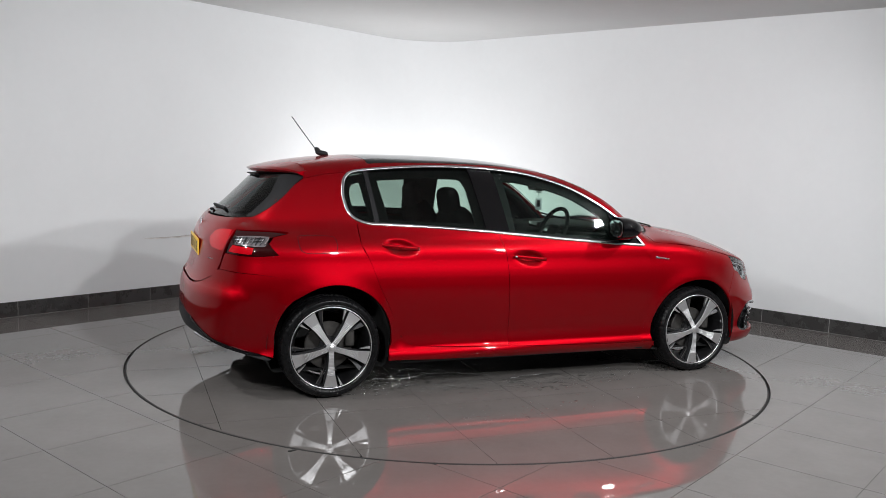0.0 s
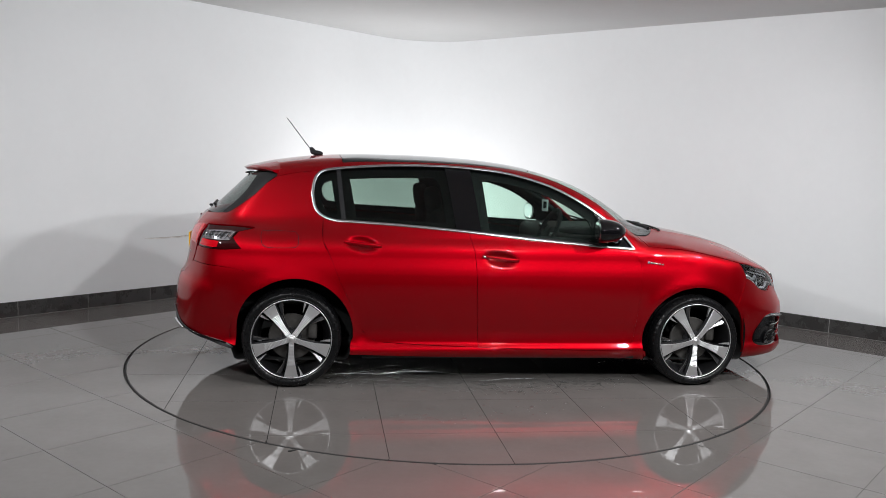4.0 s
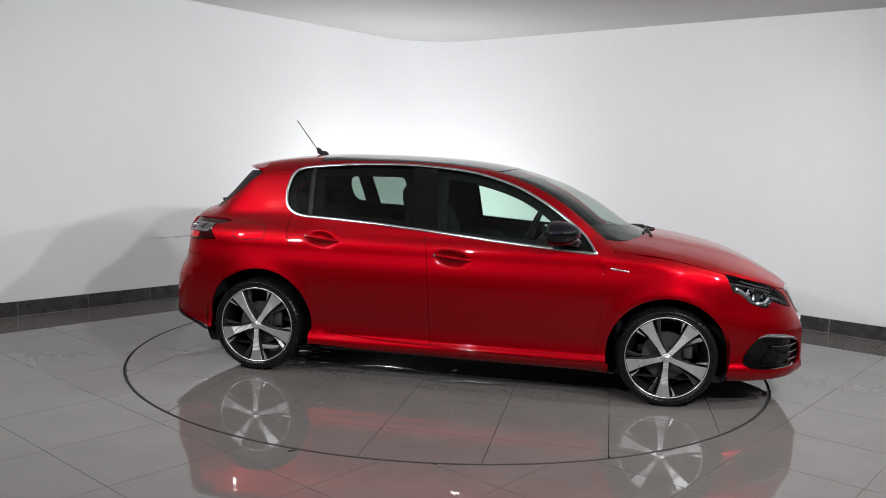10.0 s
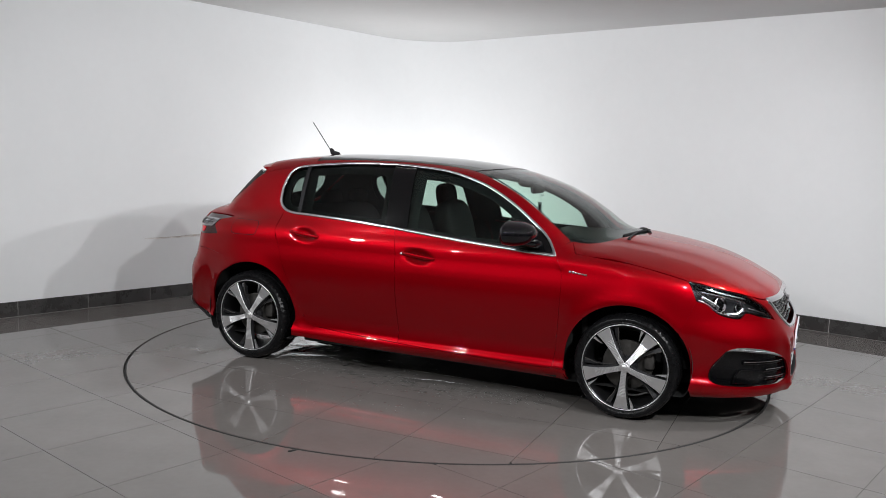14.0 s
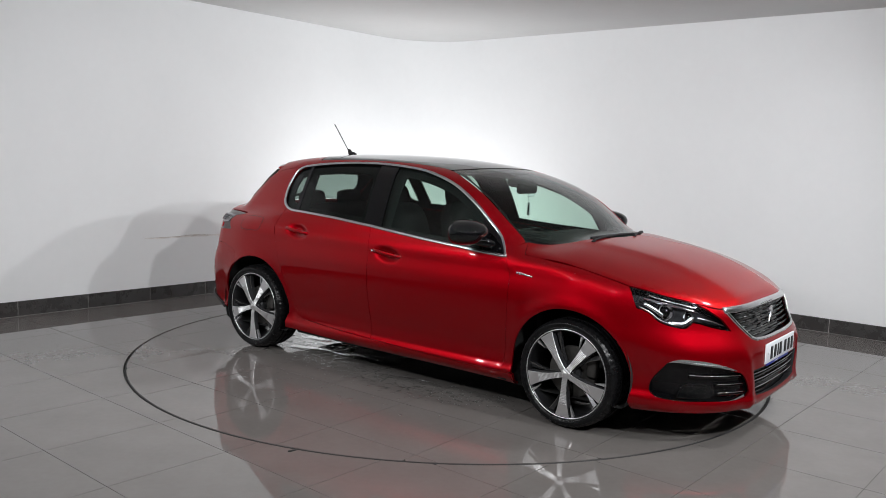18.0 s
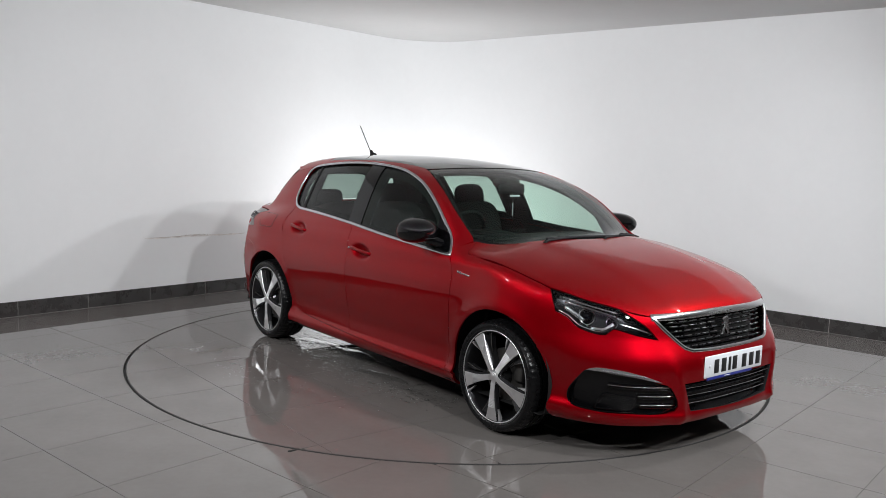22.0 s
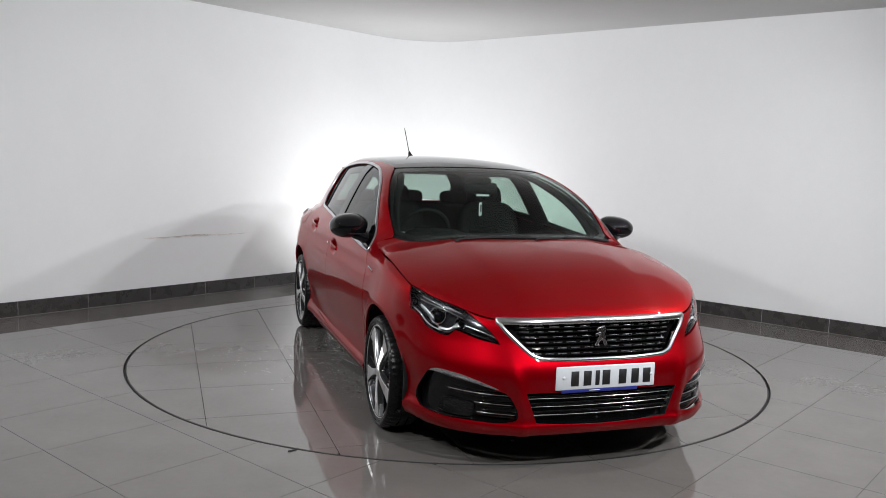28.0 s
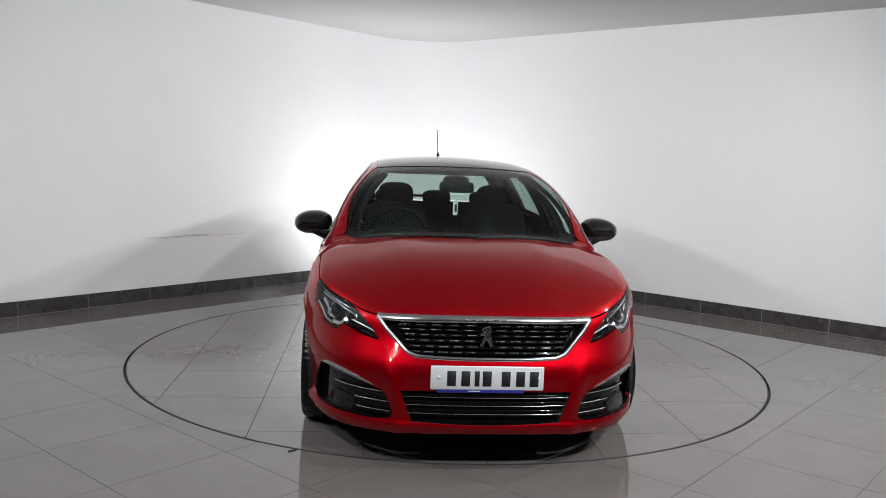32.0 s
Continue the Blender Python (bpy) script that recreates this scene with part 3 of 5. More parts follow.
def build_side(s):
    d = (0, s, 0)
    low = [p for p in DLO_LOW if p[0] <= 1.09][:-2]
    # doors
    front_low = [p for p in DLO_LOW if p[0] >= 1.09]
    sheet("front_door", outline(sd(shifted(SEAM_MID, GAP_X), s), sd(shifted([(1.172, .259), (1.52, .248), (2.02, .236), (2.195, .239)]), s),
                                sd(shifted(SEAM_FRONT, -GAP_X), s), sd(front_low, s)), d, PAINT, car, step=.017, lining=(.05, CABIN))
    sheet("rear_door", outline(sd(shifted(SEAM_MID[::-1], -GAP_X), s), sd([p for p in DLO_LOW if .17 <= p[0] <= 1.09], s), sd(shifted(SEAM_REAR[1:], GAP_X), s),
                               sd([(.55, .286), (.80, .272), (1.172, .259)], s)), d, PAINT, car, step=.017, lining=(.05, CABIN))
    sheet("sill", outline(sd(SILL_TOP, s), sd([(2.195, .236), (2.285, .234), (2.285, .165)], s), sd([(2.285, .165), (1.89, .180), (1.0, .190), (.36, .207)], s),
                          sd([(.36, .207), (.366, .296), (.4395, .3490)], s), sd([(.4395, .3490), (.49, .3045), (.55, .283)], s)), d, PAINT, car, step=.08)
    # front wing
    bonnet_edge = on([(x, s * y, 1) for x, y in BONNET_SIDE], (0, 0, 1)) - np.array([0, 0, .003])
    corner = on([(x - .003, s * y, 1) for x, y in BONNET_CORNER], (0, 0, 1))
    joint = sd([(2.99, .712), (2.945, .596), (2.915, .527)], s)
    arch = [p for p in FRONT_ARCH if p[1] > .16]
    arch = [p for p in arch if not (p[0] > 2.9 and p[1] < .527)]
    sheet("front_wing", outline([tuple(p) for p in corner], [tuple(p) for p in bonnet_edge], sd([(2.955, .79), (2.99, .712)], s), joint, sd(arch, s), sd([(2.285, .175), (2.285, .236), (2.198, .238)], s), sd(SEAM_FRONT, s),
                                sd([(2.185, .898), (2.15, .935), (2.185, .962), (2.222, .965)], s)), d, PAINT, car, step=.032, off=-.0015)
    # rear quarter with the rear pillar
    arch = [p for p in REAR_ARCH if p[1] > .30 and not (p[0] < -.2 and p[1] < .60)]
    sheet("rear_quarter", outline(sd(SEAM_REAR[:-2][::-1], s), sd([(.1775, 1.05), (.13, 1.103), (.11, 1.191), (.12, 1.271), (.16, 1.328), (.20, 1.342)], s),
                                  sd([(.20, 1.342), (.02, 1.322), (-.118, 1.292)], s), sd([(-.118, 1.292), (-.23, 1.212), (-.30, 1.153), (-.40, 1.072), (-.47, 1.03)], s),
                                  sd([(-.47, 1.03), (-.53, 1.006)], s), sd([(-.53, 1.006), (-.53, .992)], s), sd([(-.53, .992), (-.35, .989), (-.235, .979), (-.33, .955)], s), sd([(-.33, .955), (-.36, .922), (-.31, .856)], s),
                                  sd([(-.31, .856), (-.44, .846), (-.592, .852)], s), sd([(-.592, .852), (-.619, .757)], s), sd([(-.619, .757), (-.40, .745), (-.22, .70), (-.20, .615)], s),
                                  sd(arch[::-1], s), sd([(.372, .30), (.44, .352)], s)), d, PAINT, car, step=.035, lining=(.035, CABIN))
    # roof rail and windscreen pillar
    dr = (0, s * .75, .66)
    top3 = on(sd(DLO_TOP[3:], s), d)
    edge_low = [tuple(p) for p in on(sd([(-.118, 1.294), (.02, 1.324), (.20, 1.344), (.27, 1.356)], s), d)] + [tuple(p) for p in top3[1:]]
    edge_up = [(2.215, s * .74, .925), (2.232, s * .715, .980), (2.207, s * .700, 1.0), (2.058, s * .690, 1.116), (1.873, s * .650, 1.239), (1.70, s * .590, 1.313), (1.53, s * .525, 1.367), (1.40, s * .517, 1.392), (1.0, s * .517, 1.41), (.5, s * .517, 1.412), (.1, s * .512, 1.392), (-.10, s * .505, 1.357)]
    sheet("roof_rail", outline(edge_low, edge_up[:3], edge_up[2:], [edge_up[-1], edge_low[0]]), dr, PAINT, car, skirt=.006, bevel=.0012, lining=(.03, CABIN))
    # glass house
    top = lambda x0, x1: [p for p in DLO_TOP if x0 < p[0] < x1]
    sheet("front_side_window", outline(sd([(1.18, .976), (1.125, 1.376)], s), sd([(1.125, 1.376)] + top(1.2, 1.95) + [(1.93, 1.135)], s), sd([(1.93, 1.135), (2.005, .912)], s), sd([(2.005, .912), (1.56, .944), (1.18, .976)], s)),
          d, GLASS_FRONT, car, off=-.010, bevel=0, skirt=0, label="clear green-tinted front side window")
    sheet("rear_side_window", outline(sd([(.325, 1.03), (.285, 1.352)], s), sd([(.285, 1.352)] + top(.3, .93) + [(.955, 1.386)], s), sd([(.955, 1.386), (1.015, .990)], s), sd([(1.015, .990), (.70, 1.012), (.325, 1.03)], s)),
          d, GLASS_DARK, car, off=-.010, bevel=0, skirt=0, label="dark privacy rear side window")
    sheet("quarter_window", outline(sd([(.29, 1.034), (.255, 1.346)], s), sd([(.255, 1.346), (.16, 1.328), (.12, 1.271), (.11, 1.191), (.13, 1.103), (.18, 1.055), (.29, 1.034)], s)),
          d, GLASS_DARK, car, off=-.010, bevel=0, skirt=0, label="dark privacy quarter window")
    sheet("door_pillar", outline(sd([(1.018, .990), (.957, 1.386)], s), sd([(.957, 1.386), (1.04, 1.386), (1.123, 1.377)], s), sd([(1.123, 1.377), (1.178, .977)], s), sd([(1.178, .977), (1.018, .990)], s)),
          d, BLACK_GLOSS, car, off=-.004, skirt=.01, label="gloss black door pillar cover", lining=(.05, CABIN))
    sheet("window_divider", outline(sd([(.322, 1.03), (.283, 1.352)], s), sd([(.283, 1.352), (.257, 1.346)], s), sd([(.257, 1.346), (.292, 1.034)], s), sd([(.292, 1.034), (.322, 1.03)], s)),
          d, BLACK_MATT, car, off=-.004, skirt=.01)
    sheet("mirror_sail", outline(sd([(2.01, .912), (1.935, 1.13)], s), sd([(1.935, 1.13), (1.99, 1.092), (2.10, 1.005), (2.18, .899)], s), sd([(2.18, .899), (2.01, .912)], s)), d, BLACK_GLOSS, car, off=-.003, skirt=.01)
    front_open = outline(sd([(1.235, 1.005), (1.205, 1.325)], s), sd([(1.205, 1.325), (1.30, 1.322), (1.48, 1.288), (1.66, 1.228), (1.80, 1.155), (1.90, 1.085)], s), sd([(1.90, 1.085), (1.945, .965)], s), sd([(1.945, .965), (1.56, .985), (1.235, 1.005)], s))
    rear_open = outline(sd([(.385, 1.068), (.340, 1.312)], s), sd([(.340, 1.312), (.55, 1.328), (.80, 1.335), (.885, 1.333)], s), sd([(.885, 1.333), (.925, 1.28), (.955, 1.045)], s), sd([(.955, 1.045), (.70, 1.055), (.385, 1.068)], s))
    back_open = outline(sd([(.265, 1.085), (.228, 1.298)], s), sd([(.228, 1.298), (.178, 1.278), (.158, 1.215), (.172, 1.13), (.20, 1.095), (.265, 1.085)], s))
    sheet("window_frame", outline(sd(DLO_TOP, s), sd(DLO_LOW, s)), d, CABIN, car, step=.06, off=-.034, bevel=0, skirt=.012, holes=[front_open, rear_open, back_open], label="black inner window frame")
    bead("window_trim", outline(sd(DLO_TOP, s), sd(DLO_LOW, s), step=.03), SATIN, car, wide=.020, high=.008, closed=True, d=d, label="polished chrome window surround")


BONNET_CORNER = [(2.242, .702), (2.268, .752), (2.290, .802)]
BONNET_SIDE = [(2.290, .802), (2.43, .812), (2.62, .814), (2.80, .810), (2.935, .800)]
BONNET_FRONT = [(2.935, .800), (3.03, .765), (3.12, .716), (3.23, .628), (3.298, .553), (3.333, .495)]
BONNET_LIP = [(3.333, .495), (3.375, .30), (3.388, .12), (3.39, 0)]
BONNET_BACK = [(2.242, .702), (2.375, .58), (2.475, .38), (2.525, .18), (2.54, 0)]


def mirrored(pts):
    """A line from y > 0 to the middle, and on to the other side."""
    return pts + [(x, -y, *r) for x, y, *r in pts[-2::-1]]


UP = (0, 0, 1)
lift = lambda pts: [(x, y, 1.0) for x, y in pts]
both(build_side)
flip = lambda pts: [(x, -y) for x, y in pts]
sheet("bonnet", outline(lift(mirrored(BONNET_BACK)), lift(flip(BONNET_CORNER)), lift(flip(BONNET_SIDE)), lift(flip(BONNET_FRONT)), lift(mirrored(BONNET_LIP)[::-1]), lift(BONNET_FRONT[::-1]), lift(BONNET_SIDE[::-1]), lift(BONNET_CORNER[::-1])), UP, PAINT, car, step=.04)
sheet("scuttle", outline(lift(mirrored([(2.20, .70), (2.30, .55), (2.42, .3), (2.46, 0)])), lift(mirrored([(2.30, .70), (2.43, .57), (2.53, .36), (2.60, 0)])[::-1])), UP, BLACK_MATT, car, off=-.018, skirt=0, bevel=0, label="black plastic scuttle panel")
sheet("glass_roof", outline(lift(mirrored([(1.515, .512), (1.565, .36), (1.595, .15), (1.60, 0)])), lift([(1.515, -.512), (.30, -.512)]), lift([(.30, -.512), (.28, 0), (.30, .512)]), lift([(.30, .512), (1.515, .512)])), UP, ROOF_GLASS, car, label="black glass panoramic roof", lining=(.03, LINING))
sheet("roof_panel", outline(lift([(.295, -.512), (-.10, -.50)]), lift([(-.10, -.50), (-.16, 0), (-.10, .50)]), lift([(-.10, .50), (.295, .512)]), lift([(.295, .512), (.275, 0), (.295, -.512)])), UP, PAINT, car, lining=(.03, LINING))
WS = (.6, 0, .8)
sheet("windscreen", outline(mirrored([(1.525, .508, 1.370), (1.575, .36, 1.385), (1.605, 0, 1.39)]), [(1.525, -.508, 1.370), (1.70, -.580, 1.313), (1.873, -.640, 1.239), (2.058, -.682, 1.116), (2.205, -.695, .995)],
                            mirrored([(2.205, .695, .995), (2.37, .56, .975), (2.46, .38, .975), (2.51, .18, .975), (2.525, 0, .975)])[::-1], [(2.205, .695, .995), (2.058, .682, 1.116), (1.873, .640, 1.239), (1.70, .580, 1.313), (1.525, .508, 1.370)]),
      WS, GLASS_FRONT, car, off=-.004, bevel=0, skirt=0, label="clear green-tinted windscreen")
screen_edge = outline(mirrored([(1.535, .503, 1.366), (1.585, .36, 1.381), (1.612, 0, 1.386)]), [(1.535, -.503, 1.366), (1.70, -.575, 1.313), (1.873, -.636, 1.239), (2.058, -.678, 1.116), (2.200, -.690, .998)],
                      mirrored([(2.200, .690, .998), (2.365, .556, .978), (2.455, .38, .978), (2.505, .18, .978), (2.520, 0, .978)])[::-1], [(2.200, .690, .998), (2.058, .678, 1.116), (1.873, .636, 1.239), (1.70, .575, 1.313), (1.535, .503, 1.366)])
screen_clear = outline(mirrored([(1.585, .486, 1.348), (1.645, .30, 1.356), (1.668, 0, 1.360)]), [(1.585, -.486, 1.348), (1.73, -.572, 1.300), (1.885, -.626, 1.228), (2.055, -.668, 1.115), (2.180, -.680, 1.012)],
                       mirrored([(2.180, .680, 1.012), (2.325, .54, 1.002), (2.41, .37, 1.000), (2.455, .18, .998), (2.470, 0, .998)])[::-1], [(2.180, .680, 1.012), (2.055, .668, 1.115), (1.885, .626, 1.228), (1.73, .572, 1.300), (1.585, .486, 1.348)])
sheet("windscreen_band", screen_edge, WS, CABIN, car, off=-.007, bevel=0, skirt=0, holes=[screen_clear], label="black printed band round the windscreen")
RG = (-.75, 0, .66)
sheet("rear_window", outline(mirrored([(-.125, .555, 1.290), (-.25, .40, 1.302), (-.32, .2, 1.308), (-.335, 0, 1.31)]), [(-.125, -.555, 1.290), (-.25, -.597, 1.176), (-.35, -.598, 1.10), (-.42, -.565, 1.062)],
                             mirrored([(-.42, .565, 1.062), (-.53, .42, 1.048), (-.585, .2, 1.042), (-.60, 0, 1.04)])[::-1], [(-.42, .565, 1.062), (-.35, .598, 1.10), (-.25, .597, 1.176), (-.125, .555, 1.290)]),
      RG, GLASS_REAR, car, off=-.004, bevel=0, skirt=0, label="dark wet rear window")

sheet("hatch_header", outline(mirrored([(-.09, .50, 1.376), (-.13, .25, 1.392), (-.15, 0, 1.397)]), [(-.09, -.50, 1.376), (-.125, -.555, 1.292)],
                              mirrored([(-.125, .555, 1.292), (-.25, .40, 1.304), (-.32, .2, 1.310), (-.335, 0, 1.312)])[::-1], [(-.125, .555, 1.292), (-.09, .50, 1.376)]), RG, BLACK_MATT, car, off=-.022, bevel=0, skirt=0, label="black panel under the spoiler")

# front bumper with its openings
FOG = [(3.16, .772, .442), (3.085, .80, .333), (3.10, .79, .265), (3.205, .732, .247), (3.316, .635, .248), (3.438, .425, .262), (3.43, .45, .372), (3.40, .51, .402), (3.29, .665, .458)]
LAMP_LOW = [(2.99, .83, .712), (3.05, .804, .690), (3.10, .77, .645), (3.165, .722, .622), (3.207, .68, .620), (3.225, .65, .648), (3.30, .567, .622), (3.356, .476, .602)]
LAMP_TIP = [(3.356, .476, .602), (3.328, .516, .657), (3.285, .570, .705), (3.235, .622, .744)]
BONNET_TIP = [tuple(q - np.array([0, 0, .005])) for q in on([(3.24, .618, 1), (3.295, .560, 1), (3.332, .499, 1)], (0, 0, 1))]
GRILLE_SIDE = [(3.333, .503, .715), (3.368, .440, .645), (3.42, .352, .562), (3.435, .310, .547)]
GRILLE_LOW = [(3.435, .310, .547), (3.455, .15, .540), (3.46, 0, .539)]
neg = lambda pts: [(x, -y, z) for x, y, z in pts]
side_run = [(2.915, .872, .524), (2.945, .855, .596), (2.99, .83, .712)]
arch_run = [(x, .84, z) for x, z in FRONT_ARCH if x > 2.9 and .17 < z < .52]
half = lambda s: [[(x, s * y, z) for x, y, z in r] for r in (side_run, LAMP_LOW, LAMP_TIP, BONNET_TIP, GRILLE_SIDE, GRILLE_LOW)]
right, left = half(-1), half(1)
foot = [(2.985, .79, .170), (3.20, .70, .180), (3.38, .45, .190), (3.44, .2, .192), (3.45, 0, .192)]
sheet("front_bumper", outline(*right, *[r[::-1] for r in left[::-1]], arch_run[::-1], foot, neg(foot)[::-1], neg(arch_run)), ("turn", 2.75, 1), PAINT, car, step=.024, bevel=0,
      holes=[outline(FOG + FOG[:1]), outline(neg(FOG + FOG[:1])), outline([(3.458, .385, .392), (3.49, 0, .397), (3.458, -.385, .392)], [(3.458, -.385, .392), (3.465, -.335, .250)], [(3.465, -.335, .250), (3.49, 0, .238), (3.465, .335, .250)], [(3.465, .335, .250), (3.458, .385, .392)])])

# tailgate and rear bumper
HATCH_SIDE = [(-.42, .572, 1.058), (-.50, .62, 1.02), (-.545, .655, .985), (-.571, .672, .93), (-.60, .647, .854), (-.627, .615, .757), (-.65, .56, .705)]
sheet("tailgate", outline(mirrored([(-.42, .565, 1.056), (-.53, .42, 1.042), (-.585, .2, 1.036), (-.60, 0, 1.034)]), neg(HATCH_SIDE), mirrored([(-.65, .56, .705), (-.70, .44, .66), (-.72, .3, .645), (-.73, 0, .645)])[::-1], HATCH_SIDE[::-1]), (-1, 0, .12), PAINT, car, lining=(.03, CABIN))
arch_run = [(x, .85, z) for x, z in REAR_ARCH if x < -.2 and .27 < z < .60]
RB_TOP = [(-.20, .9, .615), (-.225, .9, .70), (-.40, .87, .742), (-.575, .72, .752), (-.632, .612, .748), (-.655, .555, .70)]
sheet("rear_bumper", outline(RB_TOP, mirrored([(-.655, .555, .70), (-.705, .44, .655), (-.725, .3, .64), (-.735, 0, .64)]), neg(RB_TOP)[::-1], neg(arch_run), neg([(-.335, .85, .262), (-.51, .81, .305), (-.60, .77, .335), (-.68, .66, .368), (-.76, .44, .44)]),
                             mirrored([(-.76, -.44, .44), (-.78, -.2, .46), (-.785, 0, .46)]), [(-.76, .44, .44), (-.68, .66, .368), (-.60, .77, .335), (-.51, .81, .305), (-.335, .85, .262)], arch_run[::-1]), ("turn", .1, -1), PAINT, car, step=.05, bevel=0)
sheet("rear_valance", outline([(-.345, .85, .255), (-.51, .81, .299), (-.60, .77, .329), (-.68, .66, .362), (-.76, .44, .434), (-.78, .2, .454), (-.785, 0, .454)], neg([(-.345, .85, .255), (-.51, .81, .299), (-.60, .77, .329), (-.68, .66, .362), (-.76, .44, .434), (-.78, .2, .454), (-.785, 0, .454)])[::-1],
                              neg([(-.36, .84, .244), (-.50, .79, .284), (-.64, .68, .330), (-.72, .45, .36), (-.74, .3, .36)]), [(-.74, -.3, .36), (-.75, 0, .36), (-.74, .3, .36)], [(-.74, .3, .36), (-.72, .45, .36), (-.64, .68, .330), (-.50, .79, .284), (-.36, .84, .244)]), ("turn", .1, -1), BLACK_MATT, car, step=.06, bevel=0, label="black rear valance")

# ---- wheels ----
def build_wheel(name, x, s, spin):
    hub_y = s * .877
    w = new("wheel")
    w.parent = car
    w.location = (x - AXIS[0], hub_y - AXIS[1], .306 if x < 1 else .3015)
    w["label"] = "five-spoke machined alloy wheel with a low black tyre"
    o = s
    # tyre: a rounded sidewall with a raised rim guard, and a tread of grooves and shoulder blocks
    prof = [(.2395, -.018), (.2465, -.002), (.2530, .0065), (.2600, .0095), (.2640, .0085), (.2720, .0115), (.2850, .0125), (.2930, .0100), (.2945, .0075), (.3030, .0030),
            (.3105, -.0080), (.3160, -.0240), (.3183, -.0420), (.3190, -.0560), (.3120, -.0570), (.3120, -.0650), (.3190, -.0660), (.3195, -.0980), (.3125, -.0990), (.3125, -.1070),
            (.3195, -.1080), (.3190, -.1450), (.3120, -.1460), (.3120, -.1540), (.3190, -.1550), (.3170, -.1800), (.3120, -.1980), (.2990, -.2120), (.2500, -.2120), (.2400, -.2000)]
    n, k = 216, len(prof)
    verts, faces = [], []
    for i in range(n):
        a = 2 * math.pi * i / n
        sink = .0032 if i % 4 == 0 else 0.0
        for r, q in prof:
            r = .2475 + (r - .2475) * (.82 if x < 1 else .75)
            rr = r - (sink if r > .288 and (q > -.05 or q < -.16) else 0)
            verts.append((rr * math.cos(a), o * q, rr * math.sin(a)))
    for i in range(n):
        j = (i + 1) % n
        for t in range(k - 1):
            q = (i * k + t, i * k + t + 1, j * k + t + 1, j * k + t)
            faces.append(q if s > 0 else q[::-1])
    tyre_me = mesh_of("tyre", verts, faces, RUBBER)
    tyre_me.set_sharp_from_angle(angle=radians(40))
    part("tyre", tyre_me, RUBBER, w)
    rim = [(.243, -.022), (.247, -.004), (.243, .003), (.238, .001), (.234, -.012), (.212, -.05), (.195, -.12), (.20, -.20), (.222, -.21)]
    v, f = lathe([(r, o * q) for r, q in rim], 72)
    part("rim", mesh_of("rim", v, f if s > 0 else [q[::-1] for q in f], ALLOY_MID), ALLOY_MID, w)
    lip = [(.2475, -.006), (.2485, .001), (.2465, .0045), (.2420, .003), (.2405, -.008)]
    v, f = lathe([(r, o * q) for r, q in lip], 72)
    part("rim_lip", mesh_of("rim_lip", v, f if s > 0 else [q[::-1] for q in f], ALLOY), ALLOY, w)

    def solid(name, verts, faces, mat, label="", deg=35):
        me = mesh_of(name, verts, faces, mat)
        bm = bmesh.new()
        bm.from_mesh(me)
        bmesh.ops.recalc_face_normals(bm, faces=bm.faces[:])
        bm.to_mesh(me)
        bm.free()
        me.set_sharp_from_angle(angle=radians(deg))
        return part(name, me, mat, w, label)

    def slab_of(pts, deep):
        """An outline (r, t, y) made into a plate of some depth."""
        m = len(pts)
        vs = [rot(r, t, y) for r, t, y in pts] + [rot(r, t, y - deep) for r, t, y in pts]
        return vs, [tuple(range(m)), tuple(range(2 * m - 1, m - 1, -1))] + [(i, (i + 1) % m, m + (i + 1) % m, m + i) for i in range(m)]

    for k in range(5):
        a = radians(spin + 72 * k)
        ca, sa = math.cos(a), math.sin(a)
        rot = lambda r, t, y: (r * ca - t * sa, o * y, r * sa + t * ca)
        prof = [(.022, .0165, .003), (.045, .0160, .007), (.075, .0165, .0085), (.105, .0185, .0080), (.135, .0220, .0065), (.165, .0270, .0045), (.195, .0330, .0030), (.220, .0390, .0020), (.2375, .0440, .0015)]
        verts, faces = [], []
        for r, h, y in prof:
            verts += [rot(r, -h - .006, y - .034), rot(r, -h, y - .003), rot(r, -h + .0025, y), rot(r, h - .0025, y), rot(r, h, y - .003), rot(r, h + .004, y - .034)]
        for i in range(len(prof) - 1):
            for q in range(5):
                faces.append((i * 6 + q, i * 6 + q + 1, (i + 1) * 6 + q + 1, (i + 1) * 6 + q))
        spoke = solid("spoke", verts, faces, ALLOY)
        # the painted flanks of the spoke
        spoke.data.materials.append(ALLOY_DARK)
        for f in spoke.data.polygons:
            if f.index % 5 in (0, 4):
                f.material_index = 1
        # fine machined ribs across the spoke
        verts, faces = [], []
        for i in range(16):
            r = .040 + .0085 * i
            h = .0150 + .006 * max(0, (r - .08) / .06)
            y = .0080 if r < .11 else .0088 - .02 * (r - .07)
            c = len(verts)
            verts += [rot(r - .0022, -h, y - .001), rot(r, -h, y + .0014), rot(r + .0022, -h, y - .001), rot(r - .0022, h, y - .001), rot(r, h, y + .0014), rot(r + .0022, h, y - .001)]
            faces += [(c, c + 1, c + 4, c + 3), (c + 1, c + 2, c + 5, c + 4)]
        me = mesh_of("spoke_ribs", verts, faces, ALLOY, smooth=False)
        part("spoke_ribs", me, ALLOY, spoke)
        # a dark blade beside the spoke, set back, with a lighter upper edge
        v, f = slab_of([(.058, -.022, -.020), (.110, -.032, -.020), (.160, -.052, -.017), (.205, -.082, -.014), (.226, -.092, -.013), (.232, -.066, -.016), (.180, -.044, -.024), (.110, -.026, -.030)], .030)
        solid("spoke_blade", v, f, ALLOY_DARK, "dark grey blade beside the spoke")
